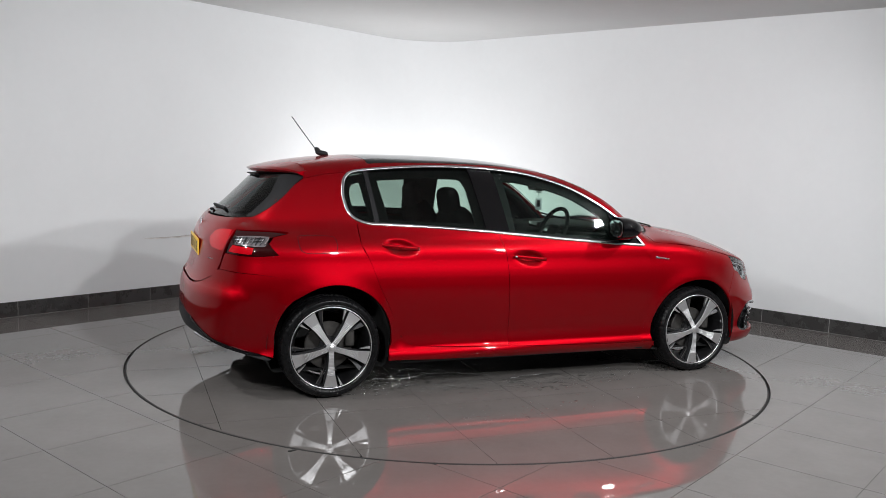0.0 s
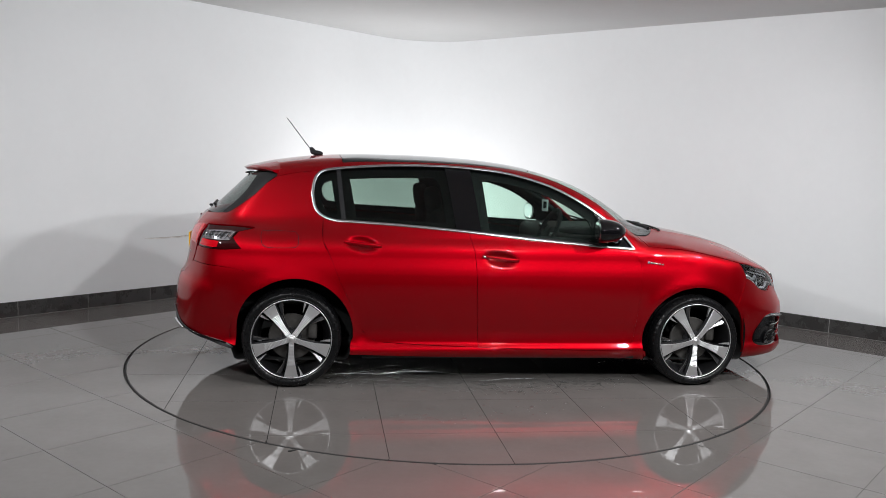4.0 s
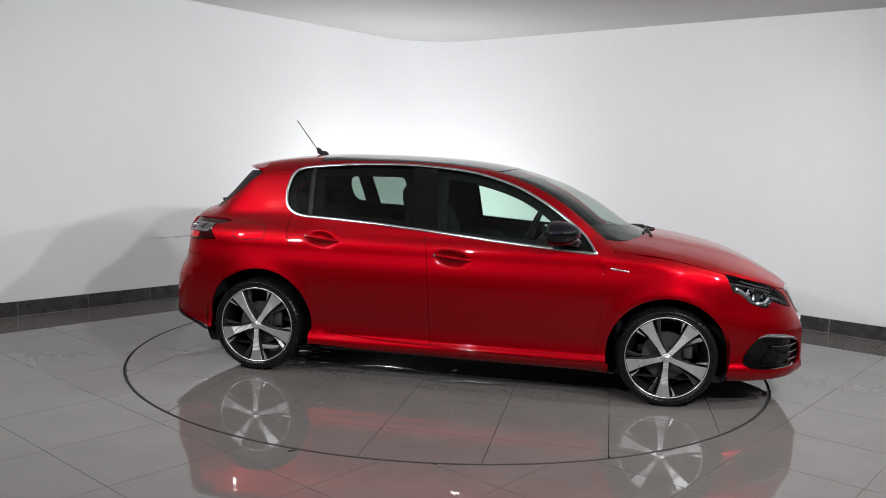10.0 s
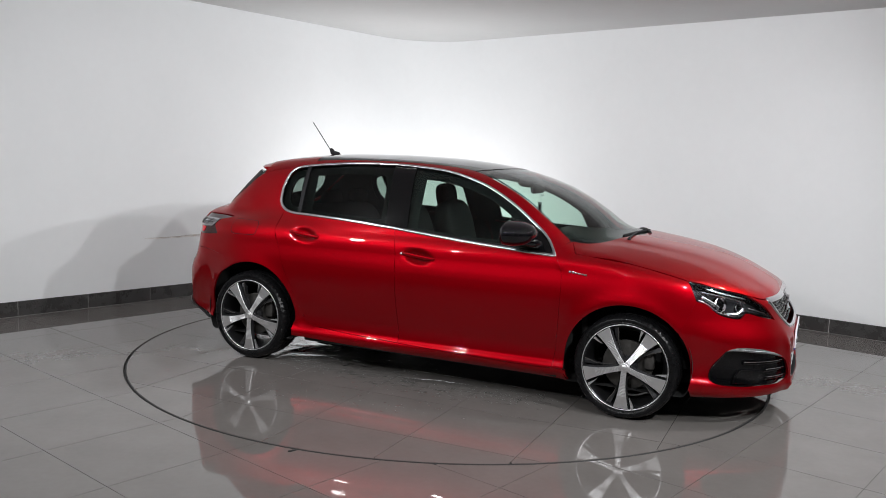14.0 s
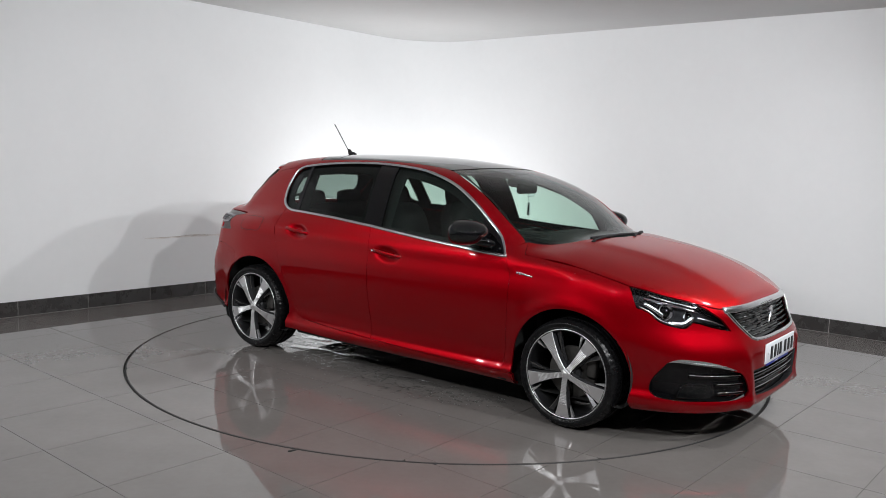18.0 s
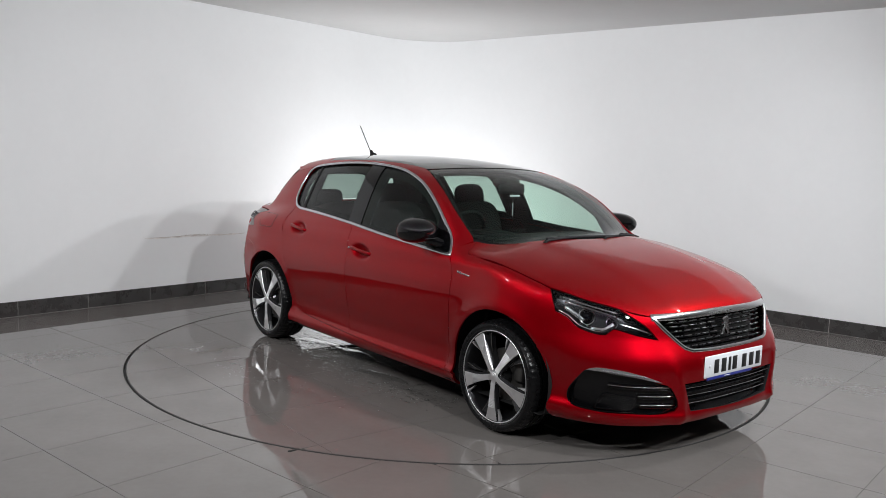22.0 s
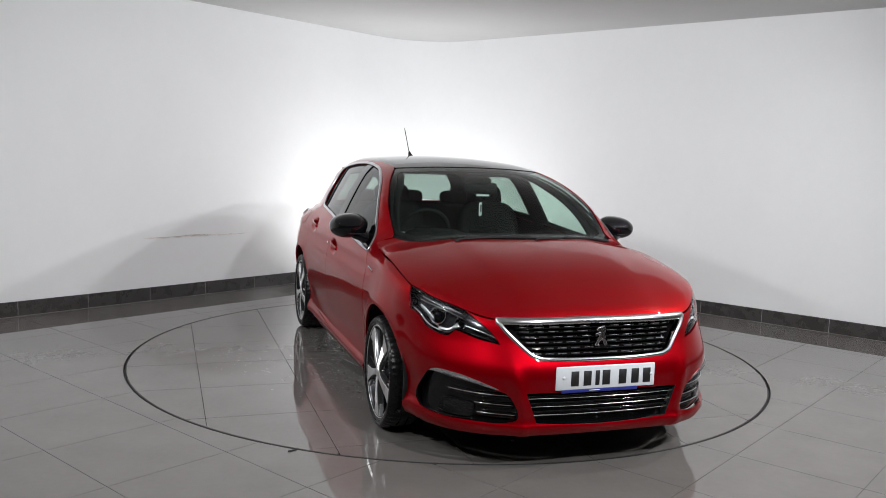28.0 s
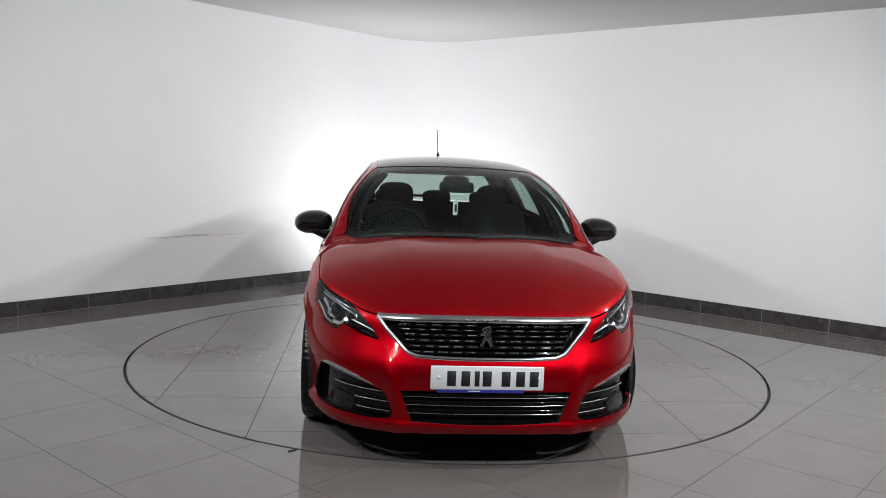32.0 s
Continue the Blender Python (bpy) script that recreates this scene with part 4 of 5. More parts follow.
        v, f = slab_of([(.120, -.0355, -.0185), (.160, -.0535, -.0155), (.205, -.0835, -.0125), (.224, -.0935, -.0115), (.226, -.0895, -.0115), (.205, -.0790, -.0125), (.160, -.0490, -.0155)], .004)
        solid("blade_edge", v, f, DISC_METAL)
        # bright wedge at the rim with a dark pocket towards the spoke
        v, f = slab_of([(.170, .0405, -.004), (.205, .0520, -.001), (.2300, .0585, .001), (.2340, .0660, .001), (.2270, .0735, .000), (.2000, .0590, -.002)], .016)
        solid("rim_wedge", v, f, ALLOY)
        v, f = lathe([(.0045, -.004), (.0065, -.006), (.0065, -.02)], 10)
        v = [(p[0] + .036 * math.cos(a + .63), o * (p[1] - .006), p[2] + .036 * math.sin(a + .63)) for p in v]
        part("wheel_bolt", mesh_of("wheel_bolt", v, f, SATIN), SATIN, w)
    v, f = lathe([(.0, .0090), (.015, .0090), (.017, .0065), (.021, .0085), (.025, .0075), (.027, .002), (.028, -.02)], 32)
    v = [(p[0], o * p[1], p[2]) for p in v]
    part("centre_cap", mesh_of("centre_cap", v, f if s < 0 else [q[::-1] for q in f], ALLOY), ALLOY, w)
    v, f = lathe([(.045, -.075), (.14, -.075), (.145, -.08), (.145, -.095), (.045, -.10)], 48)
    v = [(p[0], o * p[1], p[2]) for p in v]
    part("brake_disc", mesh_of("brake_disc", v, f, DISC_METAL, smooth=False), DISC_METAL, w)
    v, f = lathe([(.0, -.03), (.05, -.03), (.062, -.05), (.062, -.11)], 24)
    v = [(p[0], o * p[1], p[2]) for p in v]
    part("hub", mesh_of("hub", v, f, ALLOY_DARK, smooth=False), ALLOY_DARK, w)
    part("brake_caliper", bm_box(.125, o * -.075, .05, .06, .05, .12, .012), DISC_METAL, w, "grey brake caliper")


for x in (0.0, 2.628):
    for s in (-1, 1):
        build_wheel("wheel", x, s, -90 if x == 0 else -92)

# dark floor pan, inner sills and wheel housings
for s in (-1, 1):
    part("inner_sill", bm_box(1.33 - AXIS[0], s * .815 - AXIS[1], .275, 1.80, .05, .20, .01, 1), DARK, car)
part("floor_pan", bm_box(1.40 - AXIS[0], -AXIS[1], .235, 3.2, 1.36, .06, .02), DARK, car)
for x in (0.0, 2.62):
    for s in (-1, 1):
        v, f = lathe([(.375, .0), (.375, -.30), (.0, -.30)], 48, centre=(x - AXIS[0], 0, .325))
        v = [(p[0], s * (p[1] + .845) - AXIS[1], max(p[2], .17)) for p in v]
        part("wheel_housing", mesh_of("wheel_housing", v, f, DARK), DARK, car)



# ---- car details ----
def at_car(x, y, z):
    return Vector((x - AXIS[0], y - AXIS[1], z))


def blob(name, centre, half, mat, parent, power=.75, n=28, label="", cut=None, turn=(0, 0, 0)):
    """A rounded box-like lump; cut flattens it behind that share of its length."""
    verts, faces = [], []
    m = n // 2
    f = lambda c: math.copysign(abs(c) ** power, c)
    rot = Euler([radians(a) for a in turn]).to_matrix()
    for i in range(m + 1):
        lat = -math.pi / 2 + math.pi * i / m
        for j in range(n):
            lon = 2 * math.pi * j / n
            p = Vector((half[0] * f(math.cos(lat)) * f(math.cos(lon)), half[1] * f(math.cos(lat)) * f(math.sin(lon)), half[2] * f(math.sin(lat))))
            if cut is not None:
                p.x = max(p.x, cut * half[0])
            verts.append(at_car(*centre) + rot @ p)
    for i in range(m):
        for j in range(n):
            faces.append((i * n + j, i * n + (j + 1) % n, (i + 1) * n + (j + 1) % n, (i + 1) * n + j))
    me = mesh_of(name, verts, faces, mat)
    bm = bmesh.new()
    bm.from_mesh(me)
    bmesh.ops.remove_doubles(bm, verts=bm.verts[:], dist=1e-5)
    bm.to_mesh(me)
    bm.free()
    me.polygons.foreach_set("use_smooth", [True] * len(me.polygons))
    return part(name, me, mat, parent, label)


def bar(name, a, b, wide, high, mat, parent, bevel=.003, label="", up=(0, 0, 1)):
    """A straight bevelled bar from a to b in the car's axes."""
    a, b = at_car(*a), at_car(*b)
    x = (b - a)
    z = Vector(up)
    y = z.cross(x).normalized()
    z = x.normalized().cross(y)
    m = Matrix((x.normalized(), y, z)).transposed().to_4x4()
    m.translation = (a + b) / 2
    return part(name, bm_box(0, 0, 0, x.length, wide, high, bevel, 2, m=m), mat, parent, label)


def build_side_details(s):
    d = (0, s, 0)
    # door handles in their hollows
    for door, (cx, cz, hx, hz) in (("front", F_CUP), ("rear", R_CUP)):
        ends = on([(cx + k * 1.12 * hx, s * .9, cz - .112 * hx * k + .004) for k in (-1, 1)], d)
        line = [tuple(ends[0] + (ends[1] - ends[0]) * u + np.array([0, s * (.010 * math.sin(math.pi * u) - .003), 0])) for u in np.linspace(0, 1, 9)]
        bead("door_handle", line, PAINT, car, wide=.022, high=.010, normal=(0, s, 0), label="red painted door handle")
    blob("door_lock", (1.187, s * .890, .838), (.009, .006, .008), SATIN, car, 1.0, 12) if s < 0 else None
    # wing mirrors
    mir = new("wing_mirror")
    mir.parent = car
    mir["label"] = "gloss black door mirror"
    blob("mirror_shell", (1.925, s * .905, 1.022), (.158, .116, .074), BLACK_GLOSS, mir, .92, 40, cut=-.12, turn=(s * -4, 0, s * 7))
    bar("mirror_arm", (2.055, s * .785, .948), (1.985, s * .885, .985), .115, .055, BLACK_GLOSS, mir, .020)
    blob("mirror_glass", (1.905, s * .908, 1.022), (.004, .096, .058), CHROME, mir, .7, 24, turn=(0, 0, s * 7))
    bead("mirror_strip", [(2.01, s * .985, .985), (2.06, s * .93, .983), (2.07, s * .86, .983)], BLACK_MATT, mir, wide=.006, high=.004, normal=(1, 0, 0))
    # side indicator badge on the wing: unreadable small chrome letters
    for k in range(6):
        q = on([(2.278 + .019 * k, s * .9, .817 - .0022 * k * 1.0)], d)[0]
        part("wing_badge", bm_box(q[0] - AXIS[0], q[1] - AXIS[1], q[2], .015, .006, .013 if k < 2 else .009, .001, 1), SATIN, car, "small chrome badge letters")
    # fuel flap seam (one side only has it)
    if s < 0:
        q = [(-.19, s * .9, .962), (-.10, s * .9, .966), (.015, s * .9, .960), (.03, s * .9, .94), (.03, s * .9, .885), (.015, s * .9, .872), (-.10, s * .9, .868), (-.16, s * .9, .872), (-.185, s * .9, .89), (-.195, s * .9, .94)]
        bead("flap_seam", q, BLACK_MATT, car, wide=.004, high=.001, closed=True, d=d)
        sheet("fuel_flap", outline(q + q[:1]), d, PAINT, car, off=.0015, bevel=.002, skirt=.004)
    # black window frames seen inside the trim
    bead("window_rubber", [(1.18, s * .9, .989), (1.56, s * .9, .956), (1.99, s * .9, .927)], BLACK_MATT, car, wide=.012, high=.004, d=d, lift=-.006)

    # headlamp
    hd = (.80, s * .55, .28)
    up3 = [tuple(q - np.array([0, 0, .004])) for q in on([(x, s * y, 1.0) for x, y in BONNET_FRONT[:4]], UP)]
    lo3 = [(x, s * y, z) for x, y, z in LAMP_LOW]
    tip3 = [(x, s * y, z) for x, y, z in LAMP_TIP]
    ring = outline(up3, [up3[-1], tip3[-1]], tip3[::-1], lo3[::-1], [lo3[0], up3[0]])
    lamp = sheet("headlamp", ring, hd, LAMP_GREY, car, step=.05, off=-.062, bevel=0, skirt=0, label="clear headlamp with a black inside and projector lens")
    bead("headlamp_wall", [tuple(q) for q in on(ring, hd)][::2], BLACK_GLOSS, lamp, wide=.006, high=.040, closed=True, lift=-.046, step=.03)
    sheet("lens_cover", ring, hd, GLASS_CLEAR, lamp, step=.05, off=-.002, bevel=.003, skirt=.0)
    for cx, cy, cz, r in ((3.125, .725, .700, .036), (3.215, .640, .675, .026)):
        c = Vector((cx, s * cy, cz)) - Vector(hd) * .030
        rotm = Vector(hd).to_track_quat("Z", "Y").to_matrix().to_4x4()
        v, f = lathe([(r * .82, .0), (r, .004), (r * 1.12, .012), (r * 1.2, .004), (r * 1.2, -.03)], 28, "z")
        m = Matrix.Translation(at_car(*c)) @ rotm
        part("projector_ring", mesh_of("projector_ring", [m @ Vector(q) for q in v], f, CHROME), CHROME, lamp)
        v, f = lathe([(0.0005, .016), (r * .3, .0145), (r * .6, .009), (r * .86, -.004)], 28, "z")
        part("projector_lens", mesh_of("projector_lens", [m @ Vector(q) for q in v], f, BLACK_GLOSS), BLACK_GLOSS, lamp, "glossy projector lens")
    # bright reflector steps and the light strip
    chrome_low = [(3.15, s * .735, .640), (3.195, s * .695, .636), (3.213, s * .672, .650), (3.225, s * .655, .668)]
    bead("reflector", chrome_low, BAR_CHROME, lamp, wide=.030, high=.014, d=hd, lift=-.030)
    bead("lamp_rim", [(3.01, s * .82, .722), (3.06, s * .797, .698), (3.105, s * .768, .655), (3.165, s * .722, .632)], BAR_CHROME, lamp, wide=.008, high=.008, d=hd, lift=-.018)
    bead("light_guide", [(3.035, s * .808, .742), (3.075, s * .782, .712), (3.115, s * .755, .676)], LED_STRIP, lamp, wide=.022, high=.008, d=hd, lift=-.036)
    bead("light_strip", [(3.24, s * .625, .665), (3.30, s * .556, .645), (3.345, s * .487, .622)], SATIN, lamp, wide=.012, high=.008, d=hd, lift=-.03)
    bead("upper_strip", [tuple(q) for q in np.array(up3[1:]) - np.array([.01, 0, .022])], SATIN, lamp, wide=.006, high=.005, d=hd, lift=-.016)
    for k in range(5):
        c = Vector((3.075 + .022 * k, s * (.785 - .016 * k), .676 - .006 * k)) - Vector(hd) * .040
        part("reflector_cell", bm_box(*at_car(*c), .016, .016, .012, .003, 2), CHROME, lamp)
    bead("chrome_brow", [(3.03, s * .800, .770), (3.09, s * .755, .752), (3.16, s * .690, .728), (3.22, s * .628, .700)], CHROME, lamp, wide=.010, high=.008, d=hd, lift=-.030)
    for k in range(4):
        c = Vector((3.255 + .028 * k, s * (.598 - .034 * k), .655 - .012 * k)) - Vector(hd) * .040
        part("reflector_cell", bm_box(*at_car(*c), .024, .022, .020, .005, 2), CHROME, lamp)

    # fog lamp recess with light bar, slats and lamp
    fog_ring = [(x, s * y, z) for x, y, z in FOG]
    ft = ("turn", 2.75, 1)
    recess = sheet("fog_recess", outline(fog_ring + fog_ring[:1]), ft, BLACK_GLOSS, car, step=.04, off=-.030, bevel=0, skirt=0, label="black fog lamp surround with chrome slats")
    bead("recess_wall", [tuple(q) for q in outline(fog_ring + fog_ring[:1])], BLACK_GLOSS, recess, wide=.006, high=.022, closed=True, lift=-.020)
    drl = [(3.165, s * .768, .446), (3.21, s * .742, .464), (3.30, s * .655, .459), (3.37, s * .567, .434), (3.410, s * .497, .404), (3.37, s * .565, .419), (3.303, s * .653, .439), (3.21, s * .742, .447)]
    sheet("day_light", outline(drl + drl[:1]), ft, LED_STRIP, recess, step=.03, off=.004, bevel=.003, skirt=.012, label="chrome day light strip")
    for k in range(19):
        u = k / 18
        x, y, z = 3.235 + .14 * u - .02 * u * u, s * (.715 - .165 * u), .451 - .022 * u
        c = on_turn((x, y, z))
        part("led", bm_box(*at_car(*(c[0] + c[1] * .007)), .007, .0035, .012, .001, 1), SATIN, recess)
    for z, y0, y1 in ((.376, .470, .710), (.332, .452, .610), (.288, .443, .600)):
        pts = [tuple(q) for q in on([(3.4, s * y, z + .006 * (y - .45) / .3) for y in np.linspace(y0, y1, 9)], (1, 0, 0))]
        bead("slat", pts, BAR_CHROME, recess, wide=.004, high=.005, lift=-.012)
        bead("slat_backing", [(x, y, zz - .011) for x, y, zz in pts], BLACK_GLOSS, recess, wide=.016, high=.008, lift=-.024)
    lens = [(3.205, s * .735, .262), (3.27, s * .685, .259), (3.335, s * .615, .262), (3.345, s * .600, .322), (3.29, s * .66, .330), (3.23, s * .715, .326)]
    lens = lens[:3] + lens[3:] + lens[:1]
    bowl = sheet("fog_lamp", outline(lens), ft, BLACK_GLOSS, recess, step=.03, off=-.024, bevel=0, skirt=0, label="clear fog lamp in a black frame")
    sheet("fog_lens", outline(lens), ft, GLASS_CLEAR, bowl, step=.03, off=-.012, bevel=.003, skirt=0)
    bead("fog_frame", [tuple(q) for q in outline(lens)], BLACK_GLOSS, bowl, wide=.010, high=.014, closed=True, lift=-.020)
    bead("fog_reflector", [(3.24, s * .705, .276), (3.285, s * .668, .273), (3.322, s * .628, .276)], ALLOY, bowl, wide=.016, high=.006, lift=-.018)

    # rear lamp on the quarter and on the tailgate
    td = (-.62, s * .78, .05)
    q = [(-.53, s * .645, .989), (-.35, s * .71, .986), (-.238, s * .732, .976)]
    q2 = [(-.238, s * .732, .976), (-.335, s * .755, .953), (-.365, s * .81, .921), (-.315, s * .865, .857)]
    q3 = [(-.315, s * .865, .857), (-.45, s * .83, .849), (-.592, s * .68, .855)]
    q4 = [(-.592, s * .68, .855), (-.590, s * .672, .862), (-.563, s * .682, .93), (-.535, s * .665, .975), (-.53, s * .645, .989)]
    tail = sheet("tail_lamp", outline(q, q2, q3, q4), td, SMOKED, car, step=.04, off=-.006, bevel=.003, skirt=.012, label="dark red and clear tail lamp")
    clear = [(-.535, s * .70, .956), (-.45, s * .75, .963), (-.352, s * .775, .956), (-.372, s * .80, .932), (-.392, s * .825, .906), (-.50, s * .765, .908), (-.555, s * .71, .915)]
    sheet("indicator_lens", outline(clear + clear[:1]), td, INDICATOR, tail, step=.03, off=-.002, bevel=.002, skirt=.004, label="clear ribbed indicator lens")
    for k in range(9):
        a = (-.530 + .0205 * k, s * (.705 + .011 * k), .953)
        b = (-.545 + .0195 * k, s * (.715 + .012 * k), .912)
        bead("lens_rib", [a, b], CHROME if k % 3 else BLACK_MATT, tail, wide=.0045, high=.003, d=td, lift=.003)
    for z in (.944, .928):
        bead("lens_rib", [(-.545, s * .70, z), (-.46, s * .75, z + .003), (-.385, s * .79, z)], BLACK_MATT, tail, wide=.003, high=.0035, d=td, lift=.003)
    red = [(-.560, s * .715, .906), (-.50, s * .765, .900), (-.46, s * .82, .897), (-.47, s * .825, .862), (-.53, s * .755, .862), (-.582, s * .695, .868)]
    sheet("red_lens", outline(red + red[:1]), td, RED_LENS, tail, step=.03, off=-.002, bevel=.002, skirt=.004, label="red lamp lens")
    hl = [(-.548, s * .640, .985), (-.572, s * .662, .93), (-.598, s * .638, .868), (-.625, s * .57, .868), (-.648, s * .49, .88), (-.650, s * .455, .93), (-.632, s * .48, .965), (-.59, s * .56, .985)]
    sheet("tailgate_lamp", outline(hl + hl[:1]), (-.9, s * .4, .1), RED_LENS, car, step=.04, off=.003, bevel=.003, skirt=.010, label="dark red tail lamp on the tailgate")
    blob("side_reflector", (-.69, s * .60, .40), (.006, .03, .012), RED_LENS, car, .8, 16)
    # exhaust trim
    bead("exhaust_trim", [(-.668, s * .685, .338), (-.708, s * .605, .350), (-.742, s * .52, .362)], CHROME, car, wide=.016, high=.014, normal=(-.8, s * .5, -.2), label="chrome exhaust trim")
    bead("valance_edge", [(-.40, s * .83, .268), (-.52, s * .806, .302), (-.61, s * .765, .333), (-.69, s * .65, .366), (-.765, s * .44, .436)], BLACK_GLOSS, car, wide=.014, high=.008, normal=(-.6, s * .8, 0))
    # mud flap corner behind the arch
    blob("arch_lip", (.372, s * .855, .235), (.012, .02, .03), BLACK_MATT, car, .8, 12)


def on_turn(p):
    """A point on the nose and its normal, met around the upright axis."""
    v = np.array([p[0] - 2.75, p[1], 0.0])
    v /= np.linalg.norm(v)
    q, n, _ = onto(np.array([2.75, 0, p[2]]) + v * 1.3, -v, 1.3)
    return q[0], n[0]


both(build_side_details)

# grille
ft = ("turn", 2.75, 1)
g_top = [(3.333, -.503, .716), (3.375, -.30, .722), (3.39, 0, .724), (3.375, .30, .722), (3.333, .503, .716)]
g_loop = outline(g_top, GRILLE_SIDE, GRILLE_LOW, neg(GRILLE_LOW)[::-1], neg(GRILLE_SIDE)[::-1])
grille = sheet("grille", g_loop, ft, BLACK_GLOSS, car, step=.05, off=-.045, bevel=0, skirt=0, label="black grille with rows of chrome dashes and a chrome frame")
nose = lambda y, z: tuple(on_turn((3.4, y, z))[0])
bead("grille_side_frame", [tuple(on_turn(p)[0]) for p in outline(GRILLE_SIDE, GRILLE_LOW, neg(GRILLE_LOW)[::-1], neg(GRILLE_SIDE)[::-1])], BAR_CHROME, grille, wide=.020, high=.012, lift=-.004)
bead("grille_top_bar", [tuple(on_turn((3.392 - .057 * (y / .503) ** 2, y, .711 - .003 * (y / .47) ** 2))[0]) for y in np.linspace(-.506, .506, 17)], BAR_CHROME, grille, wide=.037, high=.012, lift=-.004, label="broad chrome bar")
for k in range(6):
    part("bar_letter", bm_box(*at_car(*(np.array(nose(-.10 + .036 * k, .708)) + np.array([.008, 0, 0]))), .006, .022, .010, .002, 1), SATIN, grille, "small chrome letter block")
for row, z in enumerate((.683, .660, .637, .614, .591, .568)):
    edge = .452 - (.70 - z) * .86
    bead("grille_bar", [nose(y, z) for y in np.linspace(-edge, edge, 15)], BLACK_GLOSS, grille, wide=.010, high=.016, lift=-.036)
    n = 11
    for k in range(n):
        a = -edge + 2 * edge * (k + (.12 if row % 2 else .3)) / n
        b = a + 2 * edge * .62 / n
        if abs((a + b) / 2) < .045 or b > edge:
            continue
        bead("grille_dash", [nose(y, z + .004) for y in np.linspace(a, b, 3)], GRILLE_GREY, grille, wide=.005, high=.008, lift=-.022)
# emblem: a plain standing shape
e0 = np.array(nose(0, .637)) + np.array([-.005, 0, 0])
bm = bmesh.new()
shape = ((-.010, .045), (.012, .050), (.020, .032), (.016, .010), (.022, -.015), (.032, -.042), (.016, -.046), (.003, -.018), (-.008, -.020), (-.020, -.046), (-.034, -.044), (-.020, -.012), (-.012, .006), (-.032, .004), (-.032, .014), (-.012, .020), (-.028, .030), (-.024, .038))
face = bm.faces.new([bm.verts.new(at_car(e0[0] + .004, y, e0[2] + z)) for y, z in shape])
out = bmesh.ops.extrude_face_region(bm, geom=[face])
bmesh.ops.translate(bm, verts=[v for v in out["geom"] if isinstance(v, bmesh.types.BMVert)], vec=(.012, 0, 0))
bmesh.ops.recalc_face_normals(bm, faces=bm.faces[:])
bmesh.ops.bevel(bm, geom=bm.edges[:], offset=.0022, segments=2, profile=.5, affect="EDGES", clamp_overlap=True)
part("emblem", bm, BAR_CHROME, grille, "plain chrome emblem shape")

# lower grille
low_loop = outline([(3.458, .385, .392), (3.49, 0, .397), (3.458, -.385, .392)], [(3.458, -.385, .392), (3.465, -.335, .250)], [(3.465, -.335, .250), (3.49, 0, .238), (3.465, .335, .250)], [(3.465, .335, .250), (3.458, .385, .392)])
lower = sheet("lower_grille", low_loop, ft, BLACK_GLOSS, car, step=.05, off=-.045, bevel=0, skirt=0, label="black lower air intake with thin chrome slats")
bead("intake_wall", [tuple(on_turn(p)[0]) for p in low_loop], BLACK_MATT, lower, wide=.006, high=.042, closed=True, lift=-.044)
for z, e in ((.365, .355), (.327, .346), (.288, .336)):
    bead("slat", [nose(y, z - .004 + .004 * (y / .35) ** 2) for y in np.linspace(-e, e, 13)], BAR_CHROME, lower, wide=.004, high=.005, lift=-.016)
    bead("slat_backing", [nose(y, z + .010) for y in np.linspace(-e, e, 13)], BLACK_GLOSS, lower, wide=.014, high=.010, lift=-.03)

# number plates: white front, yellow rear, with plain bars for the characters
plate = part("front_plate", bm_box(*at_car(3.492, 0, .459), .010, .520, .111, .006, 2), WHITE_PLATE, car, "white number plate with dark bars")
for k, y in enumerate((-.165, -.100, -.048, -.002, .085, .152, .215)):
    part("plate_bar", bm_box(*at_car(3.498, y, .457), .0025, .022 if k == 2 else .040, .070, .001, 1), INK, plate)
for y in (-.222, .238):
    blob("plate_bolt", (3.497, y, .462), (.005, .008, .008), WHITE_PLATE, plate, 1, 12)
part("plate_holder", bm_box(*at_car(3.490, -.03, .398), .010, .40, .018, .002, 1), BLUE, plate, "dark blue strip with small unreadable bars")
part("strip_bar", bm_box(*at_car(3.496, -.06, .398), .003, .055, .0045, .001, 1), WHITE_PLATE, plate)
rp = part("rear_plate", bm_box(*at_car(-.703, 0, .842), .010, .520, .105, .005, 2, m=None), YELLOW_PLATE, car, "yellow number plate with dark bars")
for k in range(7):
    part("plate_bar", bm_box(*at_car(-.7083, -.20 + .066 * k, .842), .0012, .032, .068, .0003, 1), INK, rp)
for k in range(4):
    c = on([(-.66, -.475 - .02 * k, .803)], (-1, 0, 0))[0]
    part("tailgate_badge", bm_box(*at_car(*c), .006, .014, .009, .001, 1), CHROME, car, "small chrome badge letters")
c = on([(-.66, 0, .975)], (-1, 0, .4))[0]
part("rear_emblem", bm_box(*at_car(*c), .012, .05, .06, .008, 2), SATIN, car, "plain chrome emblem shape")

